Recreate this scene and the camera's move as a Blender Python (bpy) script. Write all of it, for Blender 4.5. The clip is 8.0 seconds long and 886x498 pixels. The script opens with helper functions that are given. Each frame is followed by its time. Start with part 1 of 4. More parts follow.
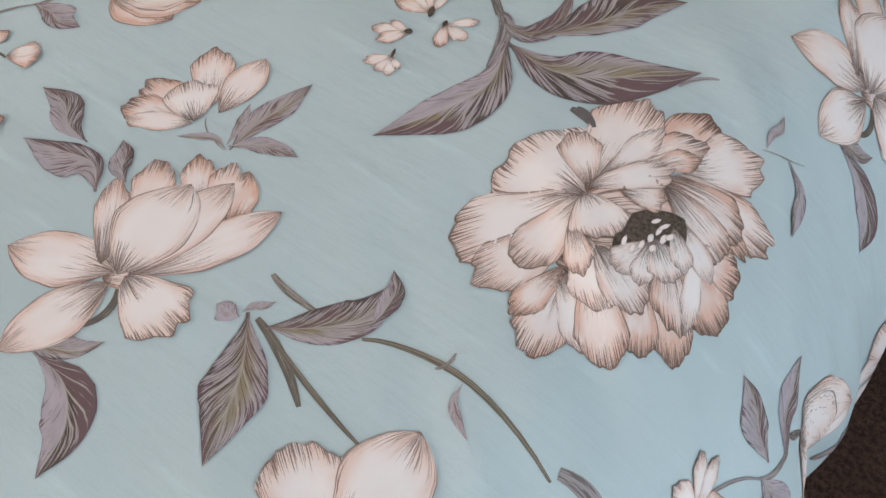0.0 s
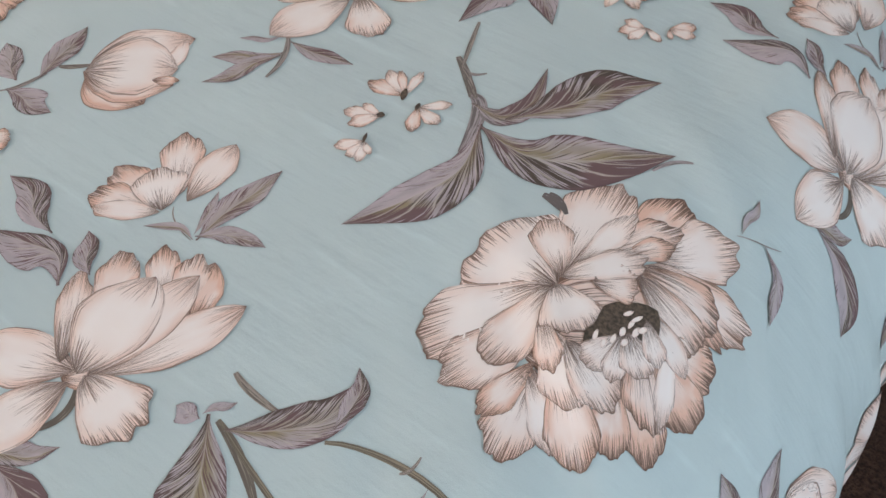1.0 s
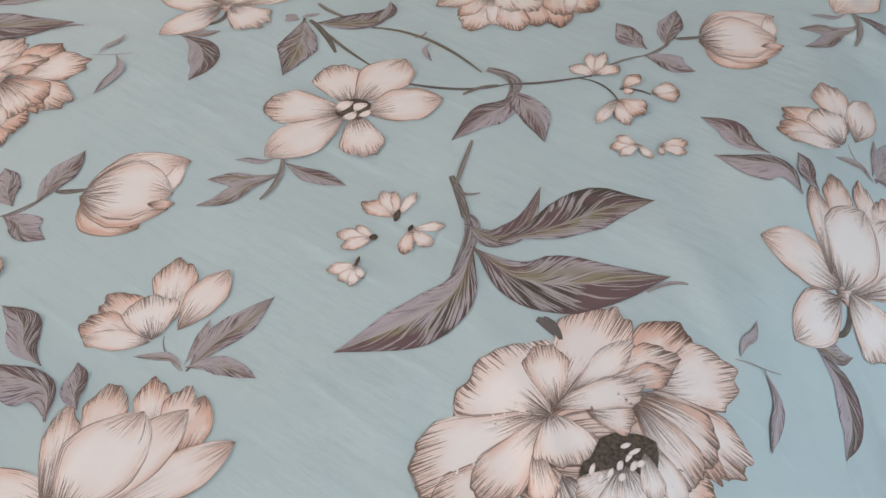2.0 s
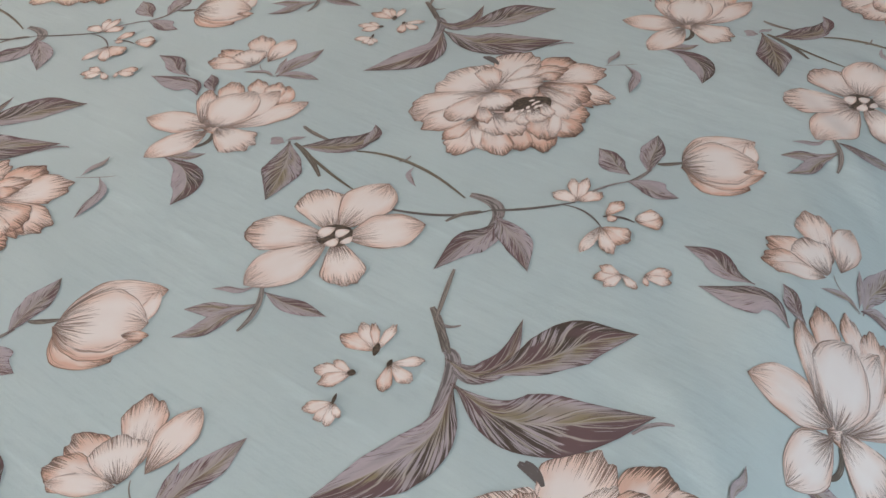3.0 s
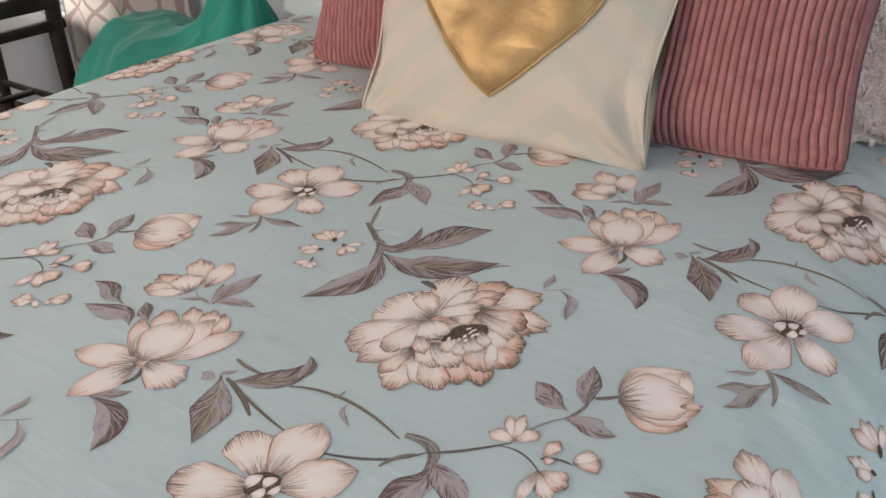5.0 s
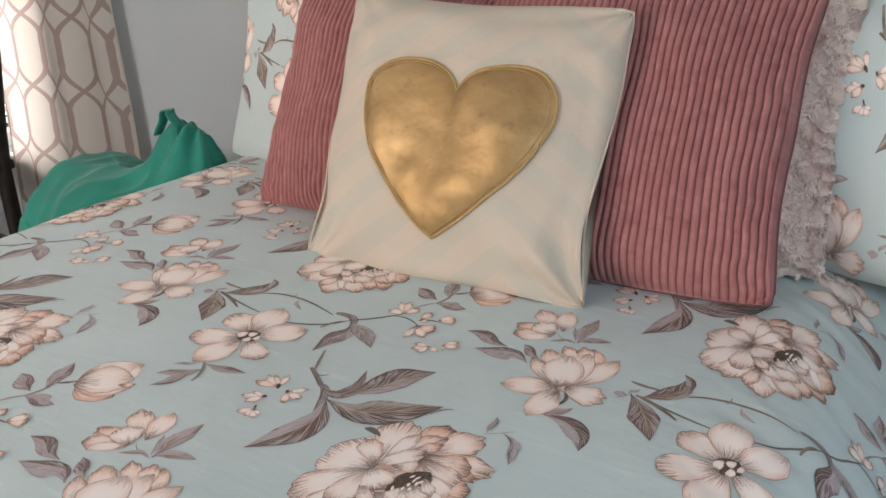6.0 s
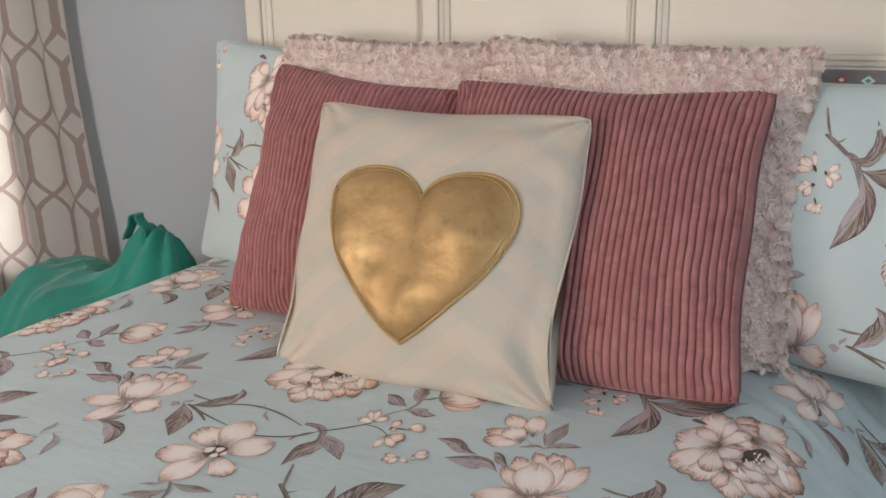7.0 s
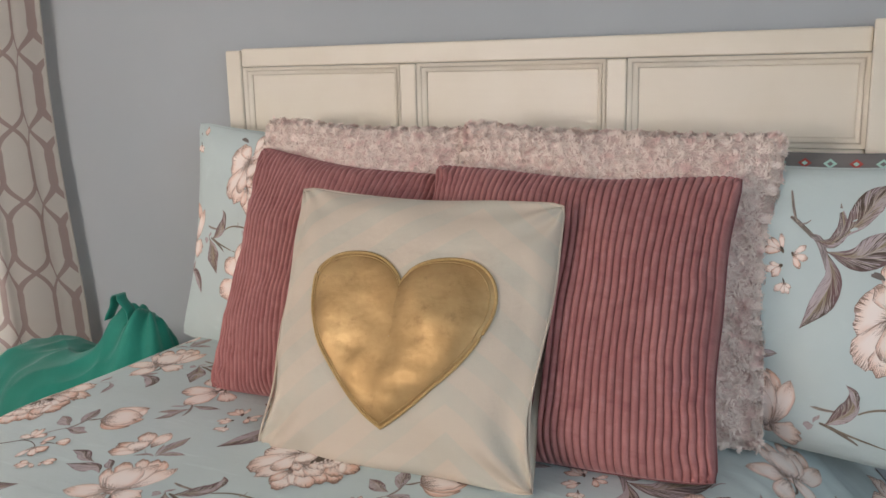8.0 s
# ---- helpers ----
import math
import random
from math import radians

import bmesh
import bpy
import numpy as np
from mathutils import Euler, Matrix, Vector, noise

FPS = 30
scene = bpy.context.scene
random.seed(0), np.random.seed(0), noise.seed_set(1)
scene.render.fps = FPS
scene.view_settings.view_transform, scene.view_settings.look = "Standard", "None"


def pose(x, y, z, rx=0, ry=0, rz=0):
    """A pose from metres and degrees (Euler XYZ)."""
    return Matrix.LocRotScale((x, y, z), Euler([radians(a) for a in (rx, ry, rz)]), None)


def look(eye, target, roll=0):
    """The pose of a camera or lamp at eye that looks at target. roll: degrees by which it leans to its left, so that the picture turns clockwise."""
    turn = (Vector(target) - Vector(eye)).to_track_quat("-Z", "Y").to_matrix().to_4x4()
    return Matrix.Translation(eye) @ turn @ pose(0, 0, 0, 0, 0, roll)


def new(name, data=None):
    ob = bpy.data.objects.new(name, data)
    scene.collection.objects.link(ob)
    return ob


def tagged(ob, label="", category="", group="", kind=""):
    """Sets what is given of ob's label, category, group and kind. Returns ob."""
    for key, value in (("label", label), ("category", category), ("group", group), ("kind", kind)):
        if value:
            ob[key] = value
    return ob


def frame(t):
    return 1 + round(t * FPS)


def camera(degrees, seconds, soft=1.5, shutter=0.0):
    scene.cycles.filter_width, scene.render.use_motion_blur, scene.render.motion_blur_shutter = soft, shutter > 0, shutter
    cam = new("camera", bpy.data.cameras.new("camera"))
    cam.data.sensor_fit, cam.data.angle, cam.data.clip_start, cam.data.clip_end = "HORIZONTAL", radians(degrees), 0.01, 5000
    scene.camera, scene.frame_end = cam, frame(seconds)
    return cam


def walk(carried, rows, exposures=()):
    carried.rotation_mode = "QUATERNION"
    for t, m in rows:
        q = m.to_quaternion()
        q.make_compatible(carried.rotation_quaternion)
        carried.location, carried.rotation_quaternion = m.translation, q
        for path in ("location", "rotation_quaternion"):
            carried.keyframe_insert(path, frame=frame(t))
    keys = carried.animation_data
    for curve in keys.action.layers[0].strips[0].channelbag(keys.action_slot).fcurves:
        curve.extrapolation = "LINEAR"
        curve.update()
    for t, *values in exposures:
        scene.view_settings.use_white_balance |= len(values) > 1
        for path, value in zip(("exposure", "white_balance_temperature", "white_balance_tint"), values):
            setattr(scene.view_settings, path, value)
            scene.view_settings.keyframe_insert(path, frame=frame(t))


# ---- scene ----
cam = camera(53.7, 8.0)
PATH = [
    (0, (0.21, 0.351, 1.046), (-0.507, 1.294, -0.565), -0.9),
    (0.5, (0.208, 0.371, 1.05), (-0.536, 1.338, -0.534), -1.1),
    (1, (0.208, 0.389, 1.057), (-0.556, 1.389, -0.497), -1.4),
    (1.5, (0.204, 0.403, 1.064), (-0.598, 1.453, -0.437), -1.7),
    (1.7, (0.203, 0.408, 1.068), (-0.621, 1.477, -0.408), -2.1),
    (2.8, (0.192, 0.443, 1.086), (-0.722, 1.64, -0.229), -2.2),
    (3, (0.191, 0.448, 1.089), (-0.732, 1.671, -0.197), -1.8),
    (3.5, (0.188, 0.461, 1.099), (-0.756, 1.734, -0.121), -1.5),
    (4, (0.184, 0.477, 1.111), (-0.77, 1.808, -0.037), -1.0),
    (4.2, (0.181, 0.481, 1.118), (-0.771, 1.836, -0.004), -0.7),
    (5.3, (0.186, 0.495, 1.142), (-0.771, 2.008, 0.252), -0.0),
    (5.5, (0.19, 0.494, 1.15), (-0.759, 2.045, 0.316), 0.2),
    (6, (0.197, 0.492, 1.164), (-0.732, 2.114, 0.452), 0.2),
    (6.5, (0.203, 0.495, 1.181), (-0.711, 2.161, 0.558), -0.4),
    (7, (0.207, 0.497, 1.204), (-0.697, 2.198, 0.667), -0.7),
    (7.5, (0.213, 0.493, 1.222), (-0.678, 2.224, 0.768), -1.0),
    (8, (0.224, 0.485, 1.248), (-0.661, 2.233, 0.845), -1.2),
]
walk(cam, [(t, look(eye, target, roll)) for t, eye, target, roll in PATH], ((0, -0.03, 6230, 10), (1.5, 0.0, 6270, 10), (3, -0.07, 6380, 10), (4, -0.12, 6420, 10), (5.5, 0.08, 6400, 10), (7, -0.02, 6380, 10), (8, -0.06, 6380, 10)))

# ---- world, light ----
world = bpy.data.worlds.new("sky")
scene.world = world
world.use_nodes = True
_nt = world.node_tree
_sky = _nt.nodes.new("ShaderNodeTexSky")
_sky.sky_type, _sky.sun_disc = "NISHITA", False
_sky.sun_elevation, _sky.sun_rotation = radians(40), radians(200)
_nt.links.new(_sky.outputs[0], _nt.nodes["Background"].inputs[0])
_nt.nodes["Background"].inputs[1].default_value = 0.15


def window_light(name, at, aim, w, h, watts, colour):
    lamp = bpy.data.lights.new(name, "AREA")
    lamp.shape, lamp.size, lamp.size_y, lamp.energy, lamp.color = "RECTANGLE", w, h, watts, colour
    ob = new(name, lamp)
    ob.matrix_world = look(at, aim)
    return ob


window_light("window_daylight_left", (-2.63, 2.42, 1.25), (-2.3, 0.0, 0.9), 0.8, 1.6, 44, (1.0, 0.90, 0.84))
window_light("window_daylight_right", (1.56, 0.20, 1.5), (0.0, 0.35, 0.6), 1.4, 1.2, 20, (0.76, 0.885, 1.0))
window_light("window_daylight_foot", (-2.0, -1.86, 1.35), (-0.5, 1.2, 0.75), 1.6, 1.2, 64, (1.0, 0.875, 0.79))

# ---- materials ----


class Nodes:
    """A small writer of node trees."""

    def __init__(self, name):
        self.mat = bpy.data.materials.new(name)
        self.mat.use_nodes = True
        self.tree = self.mat.node_tree
        self.bsdf = self.tree.nodes["Principled BSDF"]

    def put(self, socket, value):
        if isinstance(value, bpy.types.NodeSocket):
            self.tree.links.new(value, socket)
        elif isinstance(value, (tuple, list)) and len(value) == 3 and socket.type == "RGBA":
            socket.default_value = (*value, 1)
        else:
            socket.default_value = value

    def node(self, kind, **inputs):
        n = self.tree.nodes.new(kind)
        for key, value in inputs.items():
            self.put(n.inputs[key.replace("_", " ")], value)
        return n

    def math(self, op, a, b=0.0, c=0.0):
        n = self.tree.nodes.new("ShaderNodeMath")
        n.operation = op
        for i, v in enumerate((a, b, c)):
            self.put(n.inputs[i], v)
        return n.outputs[0]

    def smooth(self, x, lo, hi, a=0.0, b=1.0):
        n = self.tree.nodes.new("ShaderNodeMapRange")
        n.interpolation_type = "SMOOTHSTEP"
        for i, v in enumerate((x, lo, hi, a, b)):
            self.put(n.inputs[i], v)
        return n.outputs[0]

    def mix(self, f, a, b):
        n = self.tree.nodes.new("ShaderNodeMix")
        n.data_type = "RGBA"
        for i, v in ((0, f), (6, a), (7, b)):
            self.put(n.inputs[i], v)
        return n.outputs[2]

    def noise(self, vector, scale, detail=3.0, rough=0.55):
        n = self.node("ShaderNodeTexNoise", Scale=scale, Detail=detail, Roughness=rough)
        if vector is not None:
            self.put(n.inputs["Vector"], vector)
        return n.outputs[0]

    def coords(self, which="Object"):
        return self.tree.nodes.new("ShaderNodeTexCoord").outputs[which]

    def uv(self, layer):
        n = self.tree.nodes.new("ShaderNodeUVMap")
        n.uv_map = layer
        s = self.tree.nodes.new("ShaderNodeSeparateXYZ")
        self.tree.links.new(n.outputs[0], s.inputs[0])
        return s.outputs[0], s.outputs[1]

    def vec(self, x, y, z=0.0):
        n = self.tree.nodes.new("ShaderNodeCombineXYZ")
        for i, v in enumerate((x, y, z)):
            self.put(n.inputs[i], v)
        return n.outputs[0]

    def island(self):
        return self.tree.nodes.new("ShaderNodeNewGeometry").outputs["Random Per Island"]

    def bump(self, height, strength=0.3, distance=0.002):
        n = self.node("ShaderNodeBump", Strength=strength, Distance=distance, Height=height)
        self.put(self.bsdf.inputs["Normal"], n.outputs[0])

    def done(self, colour, rough=0.8, **rest):
        self.put(self.bsdf.inputs["Base Color"], colour)
        self.put(self.bsdf.inputs["Roughness"], rough)
        for key, value in rest.items():
            self.put(self.bsdf.inputs[key.replace("_", " ")], value)
        return self.mat


def cloth(name, colour, colour2, weave=900, sheen=0.15, rough=0.75, creases=0.25):
    """Plain woven cloth: slow colour drift, a fine weave and soft creases."""
    n = Nodes(name)
    p = n.coords()
    drift = n.noise(p, 5.0, 4)
    fine = n.noise(p, weave, 2)
    folds = n.noise(p, 22.0, 3)
    col = n.mix(n.smooth(drift, 0.35, 0.65), colour, colour2)
    col = n.mix(n.math("MULTIPLY", fine, 0.12), col, tuple(c * 0.6 for c in colour))
    n.bump(n.math("ADD", n.math("MULTIPLY", fine, 0.12), folds), creases, 0.004)
    return n.done(col, rough, Sheen_Weight=sheen, Sheen_Roughness=0.5)


def duvet_cloth():
    """Satin-finish pale aqua cotton with faint diagonal pressing creases, their highlights coloured in."""
    n = Nodes("aqua_cotton")
    p = n.coords()
    drift = n.noise(p, 3.0, 4)
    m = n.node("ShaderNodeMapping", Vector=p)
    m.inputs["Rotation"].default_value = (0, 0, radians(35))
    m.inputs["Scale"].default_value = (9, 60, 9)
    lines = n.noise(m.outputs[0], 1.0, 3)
    fine = n.noise(p, 1400, 1)
    wide = n.noise(p, 14.0, 3)
    col = n.mix(n.smooth(drift, 0.3, 0.7), AQUA, tuple(c * 0.93 for c in AQUA))
    # highlights on the pressing creases, painted as paler aqua streaks
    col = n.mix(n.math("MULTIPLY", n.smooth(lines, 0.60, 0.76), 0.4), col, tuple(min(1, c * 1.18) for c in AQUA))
    h = n.math("ADD", n.math("MULTIPLY", lines, 0.55), n.math("ADD", n.math("MULTIPLY", fine, 0.05), wide))
    n.bump(n.math("ADD", h, n.math("MULTIPLY", n.noise(p, 55.0, 4, 0.6), 0.30)), 0.55, 0.0035)
    return n.done(col, 0.72, Sheen_Weight=0.1)


AQUA = (0.57, 0.658, 0.645)
CREAM, PEACH, SEPIA, BROWN = (0.98, 0.89, 0.83), (0.82, 0.525, 0.40), (0.27, 0.145, 0.095), (0.09, 0.048, 0.032)


def petal_ink():
    """Printed petal: cream, peach towards the rim, engraved brown hatching from the root and at the tip."""
    n = Nodes("printed_petal")
    u, v = n.uv("shape")
    tone, hatch = n.uv("tone")
    au = n.math("ABSOLUTE", n.math("SUBTRACT", n.math("MULTIPLY", u, 2.0), 1.0))
    seed = n.math("ADD", n.math("MULTIPLY", n.island(), 37.0), n.math("MULTIPLY", n.tree.nodes.new("ShaderNodeObjectInfo").outputs["Random"], 53.0))
    lines = n.noise(n.vec(n.math("MULTIPLY", u, 84.0), n.math("MULTIPLY", v, 2.0), seed), 1.0, 3, 0.65)
    blot = n.noise(n.vec(n.math("MULTIPLY", u, 3.0), n.math("MULTIPLY", v, 2.5), seed), 1.0, 2)
    rim = n.math("MAXIMUM", n.smooth(au, 0.45, 1.0), n.math("MAXIMUM", n.smooth(v, 0.60, 1.0), n.smooth(v, 0.0, 0.45, 0.7, 0.0)))
    peach = n.math("ADD", n.math("MULTIPLY", rim, n.math("ADD", 0.52, n.math("MULTIPLY", tone, 0.9))), n.math("ADD", 0.07, n.math("MULTIPLY", tone, 0.8)))
    peach = n.math("MULTIPLY", peach, n.smooth(blot, 0.25, 0.6, 0.35, 1.0))
    col = n.mix(n.math("MINIMUM", peach, 1.0), CREAM, PEACH)
    root = n.smooth(v, 0.0, n.math("ADD", 0.22, n.math("MULTIPLY", hatch, 0.85)), 0.88, 0.0)
    top = n.math("MULTIPLY", n.smooth(v, 0.62, 1.0), n.math("ADD", 0.68, n.math("MULTIPLY", tone, 0.30)))
    sides = n.math("MULTIPLY", n.smooth(au, 0.68, 1.0), 0.55)
    reach = n.math("MAXIMUM", root, n.math("MAXIMUM", top, sides))
    stroke = n.math("SUBTRACT", lines, n.math("SUBTRACT", 0.66, n.math("MULTIPLY", reach, 0.27)))
    ink = n.math("MULTIPLY", n.smooth(stroke, 0.0, 0.04), n.smooth(reach, 0.05, 0.25))
    edge = n.math("MULTIPLY", n.math("MAXIMUM", n.smooth(au, 0.95, 0.985), n.smooth(v, 0.965, 0.99)), n.smooth(blot, 0.32, 0.50))
    ink = n.math("MAXIMUM", n.math("MULTIPLY", ink, 0.88), n.math("MULTIPLY", edge, 0.85))
    deep = n.math("MULTIPLY", n.smooth(v, 0.0, n.math("ADD", 0.05, n.math("MULTIPLY", hatch, 0.20)), 0.4, 0.0), n.math("MINIMUM", 1.0, n.math("ADD", 0.2, hatch)))
    col = n.mix(ink, col, n.mix(n.smooth(reach, 0.35, 0.9), SEPIA, BROWN))
    col = n.mix(deep, col, BROWN)
    return n.done(col, 0.72)


def leaf_ink():
    """Printed leaf: mauve grey and olive, light veins, maroon hatching."""
    n = Nodes("printed_leaf")
    u, v = n.uv("shape")
    tone, dark = n.uv("tone")
    su = n.math("SUBTRACT", n.math("MULTIPLY", u, 2.0), 1.0)
    au = n.math("ABSOLUTE", su)
    seed = n.math("ADD", n.math("MULTIPLY", n.island(), 37.0), n.math("MULTIPLY", n.tree.nodes.new("ShaderNodeObjectInfo").outputs["Random"], 53.0))
    low = n.noise(n.vec(n.math("MULTIPLY", u, 2.0), n.math("MULTIPLY", v, 2.4), seed), 1.0, 2)
    slant = n.math("SUBTRACT", n.math("MULTIPLY", v, 6.0), n.math("MULTIPLY", n.math("POWER", au, 0.7), 2.2))
    veins = n.math("ABSOLUTE", n.math("SUBTRACT", n.math("FRACT", n.math("ADD", slant, n.math("MULTIPLY", low, 0.9))), 0.5))
    hatch = n.noise(n.vec(n.math("MULTIPLY", slant, 8.5), n.math("MULTIPLY", su, 1.3), seed), 1.0, 2, 0.6)
    wash = n.noise(n.vec(n.math("MULTIPLY", u, 5.0), n.math("MULTIPLY", v, 5.0), seed), 1.0, 3)
    olive = n.math("MULTIPLY", n.smooth(au, 0.95, 0.1), n.math("MULTIPLY", n.math("MINIMUM", 1.0, n.math("ADD", 0.12, n.math("MULTIPLY", tone, 1.7))), n.smooth(low, 0.30, 0.52)))
    col = n.mix(n.smooth(wash, 0.35, 0.65), (0.52, 0.435, 0.455), (0.44, 0.375, 0.39))
    col = n.mix(olive, col, (0.30, 0.24, 0.135))
    shade = n.math("ADD", n.math("MULTIPLY", dark, 0.75), n.math("MULTIPLY", n.smooth(low, 0.48, 0.66), 0.35))
    shade = n.math("ADD", shade, n.math("ADD", n.smooth(au, 0.75, 1.0, 0.0, 0.18), n.smooth(v, 0.72, 1.0, 0.0, 0.30)))
    shade = n.math("ADD", shade, n.smooth(v, 0.0, 0.16, 0.35, 0.0))
    stroke = n.math("SUBTRACT", hatch, n.math("SUBTRACT", 0.655, n.math("MULTIPLY", shade, 0.38)))
    ink = n.math("MULTIPLY", n.smooth(stroke, 0.0, 0.07), 0.95)
    col = n.mix(ink, col, n.mix(n.smooth(low, 0.42, 0.58), (0.075, 0.050, 0.032), (0.155, 0.085, 0.085)))
    light = n.math("MULTIPLY", n.smooth(veins, 0.02, 0.10, 0.75, 0.0), n.math("MULTIPLY", n.smooth(au, 1.0, 0.6), n.smooth(shade, 0.05, 0.35)))
    light = n.math("MAXIMUM", light, n.smooth(au, 0.02, 0.07, 0.5, 0.0))
    col = n.mix(light, col, (0.56, 0.49, 0.42))
    rim = n.math("MULTIPLY", n.smooth(au, 0.94, 0.985), n.smooth(wash, 0.4, 0.55))
    col = n.mix(n.math("MULTIPLY", rim, 0.6), col, (0.13, 0.085, 0.075))
    return n.done(col, 0.72)


def stem_ink():
    n = Nodes("printed_stem")
    u, v = n.uv("shape")
    tone, dark = n.uv("tone")
    lines = n.noise(n.vec(n.math("MULTIPLY", u, 7.0), n.math("MULTIPLY", v, 3.0), n.math("MULTIPLY", n.island(), 20.0)), 1.0, 2)
    col = n.mix(tone, (0.42, 0.36, 0.355), (0.30, 0.245, 0.15))
    col = n.mix(n.math("MULTIPLY", n.smooth(n.math("ADD", lines, n.math("MULTIPLY", dark, 0.3)), 0.5, 0.65), 0.7), col, (0.06, 0.045, 0.035))
    return n.done(col, 0.72)


def corduroy():
    n = Nodes("rose_corduroy")
    p = n.coords()
    nap = n.noise(p, 420, 3)
    patch = n.noise(p, 9, 3)
    u, v = n.uv("shape")
    groove_shade = n.math("ABSOLUTE", n.math("SUBTRACT", n.math("FRACT", u), 0.5))
    wale = n.math("FLOOR", u)
    streak = n.noise(n.vec(n.math("MULTIPLY", wale, 3.71), n.math("MULTIPLY", v, 13.0)), 1.0, 4, 0.65)
    col = n.mix(n.smooth(patch, 0.3, 0.7), (0.37, 0.145, 0.137), (0.44, 0.188, 0.172))
    col = n.mix(n.smooth(streak, 0.47, 0.66, 0.0, 0.5), col, (0.53, 0.255, 0.24))
    col = n.mix(n.smooth(streak, 0.46, 0.30, 0.0, 0.5), col, (0.25, 0.082, 0.085))
    col = n.mix(n.math("MULTIPLY", nap, 0.3), col, (0.27, 0.09, 0.09))
    # shade down in the grooves between wales, put into the colour
    col = n.mix(n.smooth(groove_shade, 0.32, 0.48, 0.0, 0.58), col, (0.12, 0.032, 0.036))
    n.bump(n.math("ADD", n.math("MULTIPLY", nap, 0.6), streak), 0.4, 0.002)
    return n.done(col, 0.88, Sheen_Weight=0.5, Sheen_Roughness=0.4, Sheen_Tint=(0.9, 0.62, 0.62, 1))


def chevron_cloth():
    n = Nodes("cream_chevron_cotton")
    p = n.coords()
    u, v = n.uv("shape")
    zig = n.math("PINGPONG", n.math("ADD", u, 0.02), 0.75)
    band = n.math("FRACT", n.math("MULTIPLY", n.math("SUBTRACT", v, n.math("MULTIPLY", zig, 0.80)), 5.6))
    mask = n.math("MULTIPLY", n.smooth(band, 0.0, 0.05), n.smooth(band, 0.48, 0.53, 1.0, 0.0))
    weave = n.noise(p, 700, 2)
    worn = n.noise(p, 16, 4)
    col = n.mix(n.math("MULTIPLY", mask, n.smooth(worn, 0.3, 0.6, 0.55, 1.0)), (0.580, 0.490, 0.390), (0.520, 0.478, 0.390))
    col = n.mix(n.math("MULTIPLY", weave, 0.15), col, (0.6, 0.53, 0.43))
    n.bump(n.math("ADD", n.noise(p, 15, 4), n.math("MULTIPLY", weave, 0.1)), 0.4, 0.007)
    return n.done(col, 0.8, Sheen_Weight=0.1)


def gold_leather():
    n = Nodes("gold_leather")
    p = n.coords()
    big = n.noise(p, 15, 3)
    m = n.node("ShaderNodeMapping", Vector=p)
    m.inputs["Rotation"].default_value = (0, radians(20), 0)
    m.inputs["Scale"].default_value = (9, 9, 34)
    crease = n.noise(m.outputs[0], 1.0, 4)
    fine = n.noise(p, 260, 3)
    worn = n.noise(p, 42, 5, 0.7)
    col = n.mix(n.smooth(n.noise(p, 9, 4), 0.35, 0.65), (0.43, 0.275, 0.12), (0.56, 0.38, 0.18))
    col = n.mix(n.smooth(worn, 0.56, 0.72, 0.0, 0.5), col, (0.33, 0.20, 0.095))
    n.bump(n.math("ADD", n.math("ADD", big, n.math("MULTIPLY", crease, 0.22)), n.math("MULTIPLY", fine, 0.05)), 0.3, 0.012)
    return n.done(col, n.smooth(worn, 0.35, 0.7, 0.48, 0.64), Metallic=0.75)


def fur():
    n = Nodes("blush_faux_fur")
    p = n.coords()
    r = n.island()
    col = n.mix(r, (0.97, 0.83, 0.745), (0.90, 0.745, 0.655))
    col = n.mix(n.smooth(n.noise(p, 30, 3), 0.5, 0.7), col, (0.80, 0.56, 0.50))
    return n.done(col, 0.9, Sheen_Weight=0.4)


def fur_backing():
    n = Nodes("fur_backing")
    p = n.coords()
    col = n.mix(n.smooth(n.noise(p, 90, 3), 0.4, 0.6), (0.68, 0.49, 0.43), (0.82, 0.64, 0.56))
    n.bump(n.noise(p, 400, 3), 0.5, 0.003)
    return n.done(col, 0.95)


def painted_wood():
    n = Nodes("cream_painted_wood")
    p = n.coords()
    m = n.node("ShaderNodeMapping", Vector=p)
    m.inputs["Scale"].default_value = (1.5, 20, 30)
    brush = n.noise(m.outputs[0], 4.0, 4)
    col = n.mix(n.smooth(n.noise(p, 4, 4), 0.35, 0.65), (0.80, 0.735, 0.625), (0.76, 0.69, 0.57))
    col = n.mix(n.math("MULTIPLY", brush, 0.12), col, (0.6, 0.52, 0.4))
    n.bump(brush, 0.08, 0.002)
    return n.done(col, 0.42)


def wall_paint(name, a, b):
    n = Nodes(name)
    p = n.coords()
    col = n.mix(n.smooth(n.noise(p, 1.6, 4), 0.35, 0.65), a, b)
    n.bump(n.noise(p, 160, 4), 0.12, 0.002)
    return n.done(col, 0.7)


def carpet_pile():
    n = Nodes("brown_carpet")
    p = n.coords()
    f = n.noise(p, 130, 4, 0.7)
    col = n.mix(n.smooth(f, 0.3, 0.7), (0.045, 0.019, 0.011), (0.165, 0.080, 0.050))
    col = n.mix(n.smooth(n.noise(p, 6, 4), 0.4, 0.7, 0.0, 0.4), col, (0.045, 0.026, 0.018))
    n.bump(f, 1.0, 0.012)
    return n.done(col, 0.95)


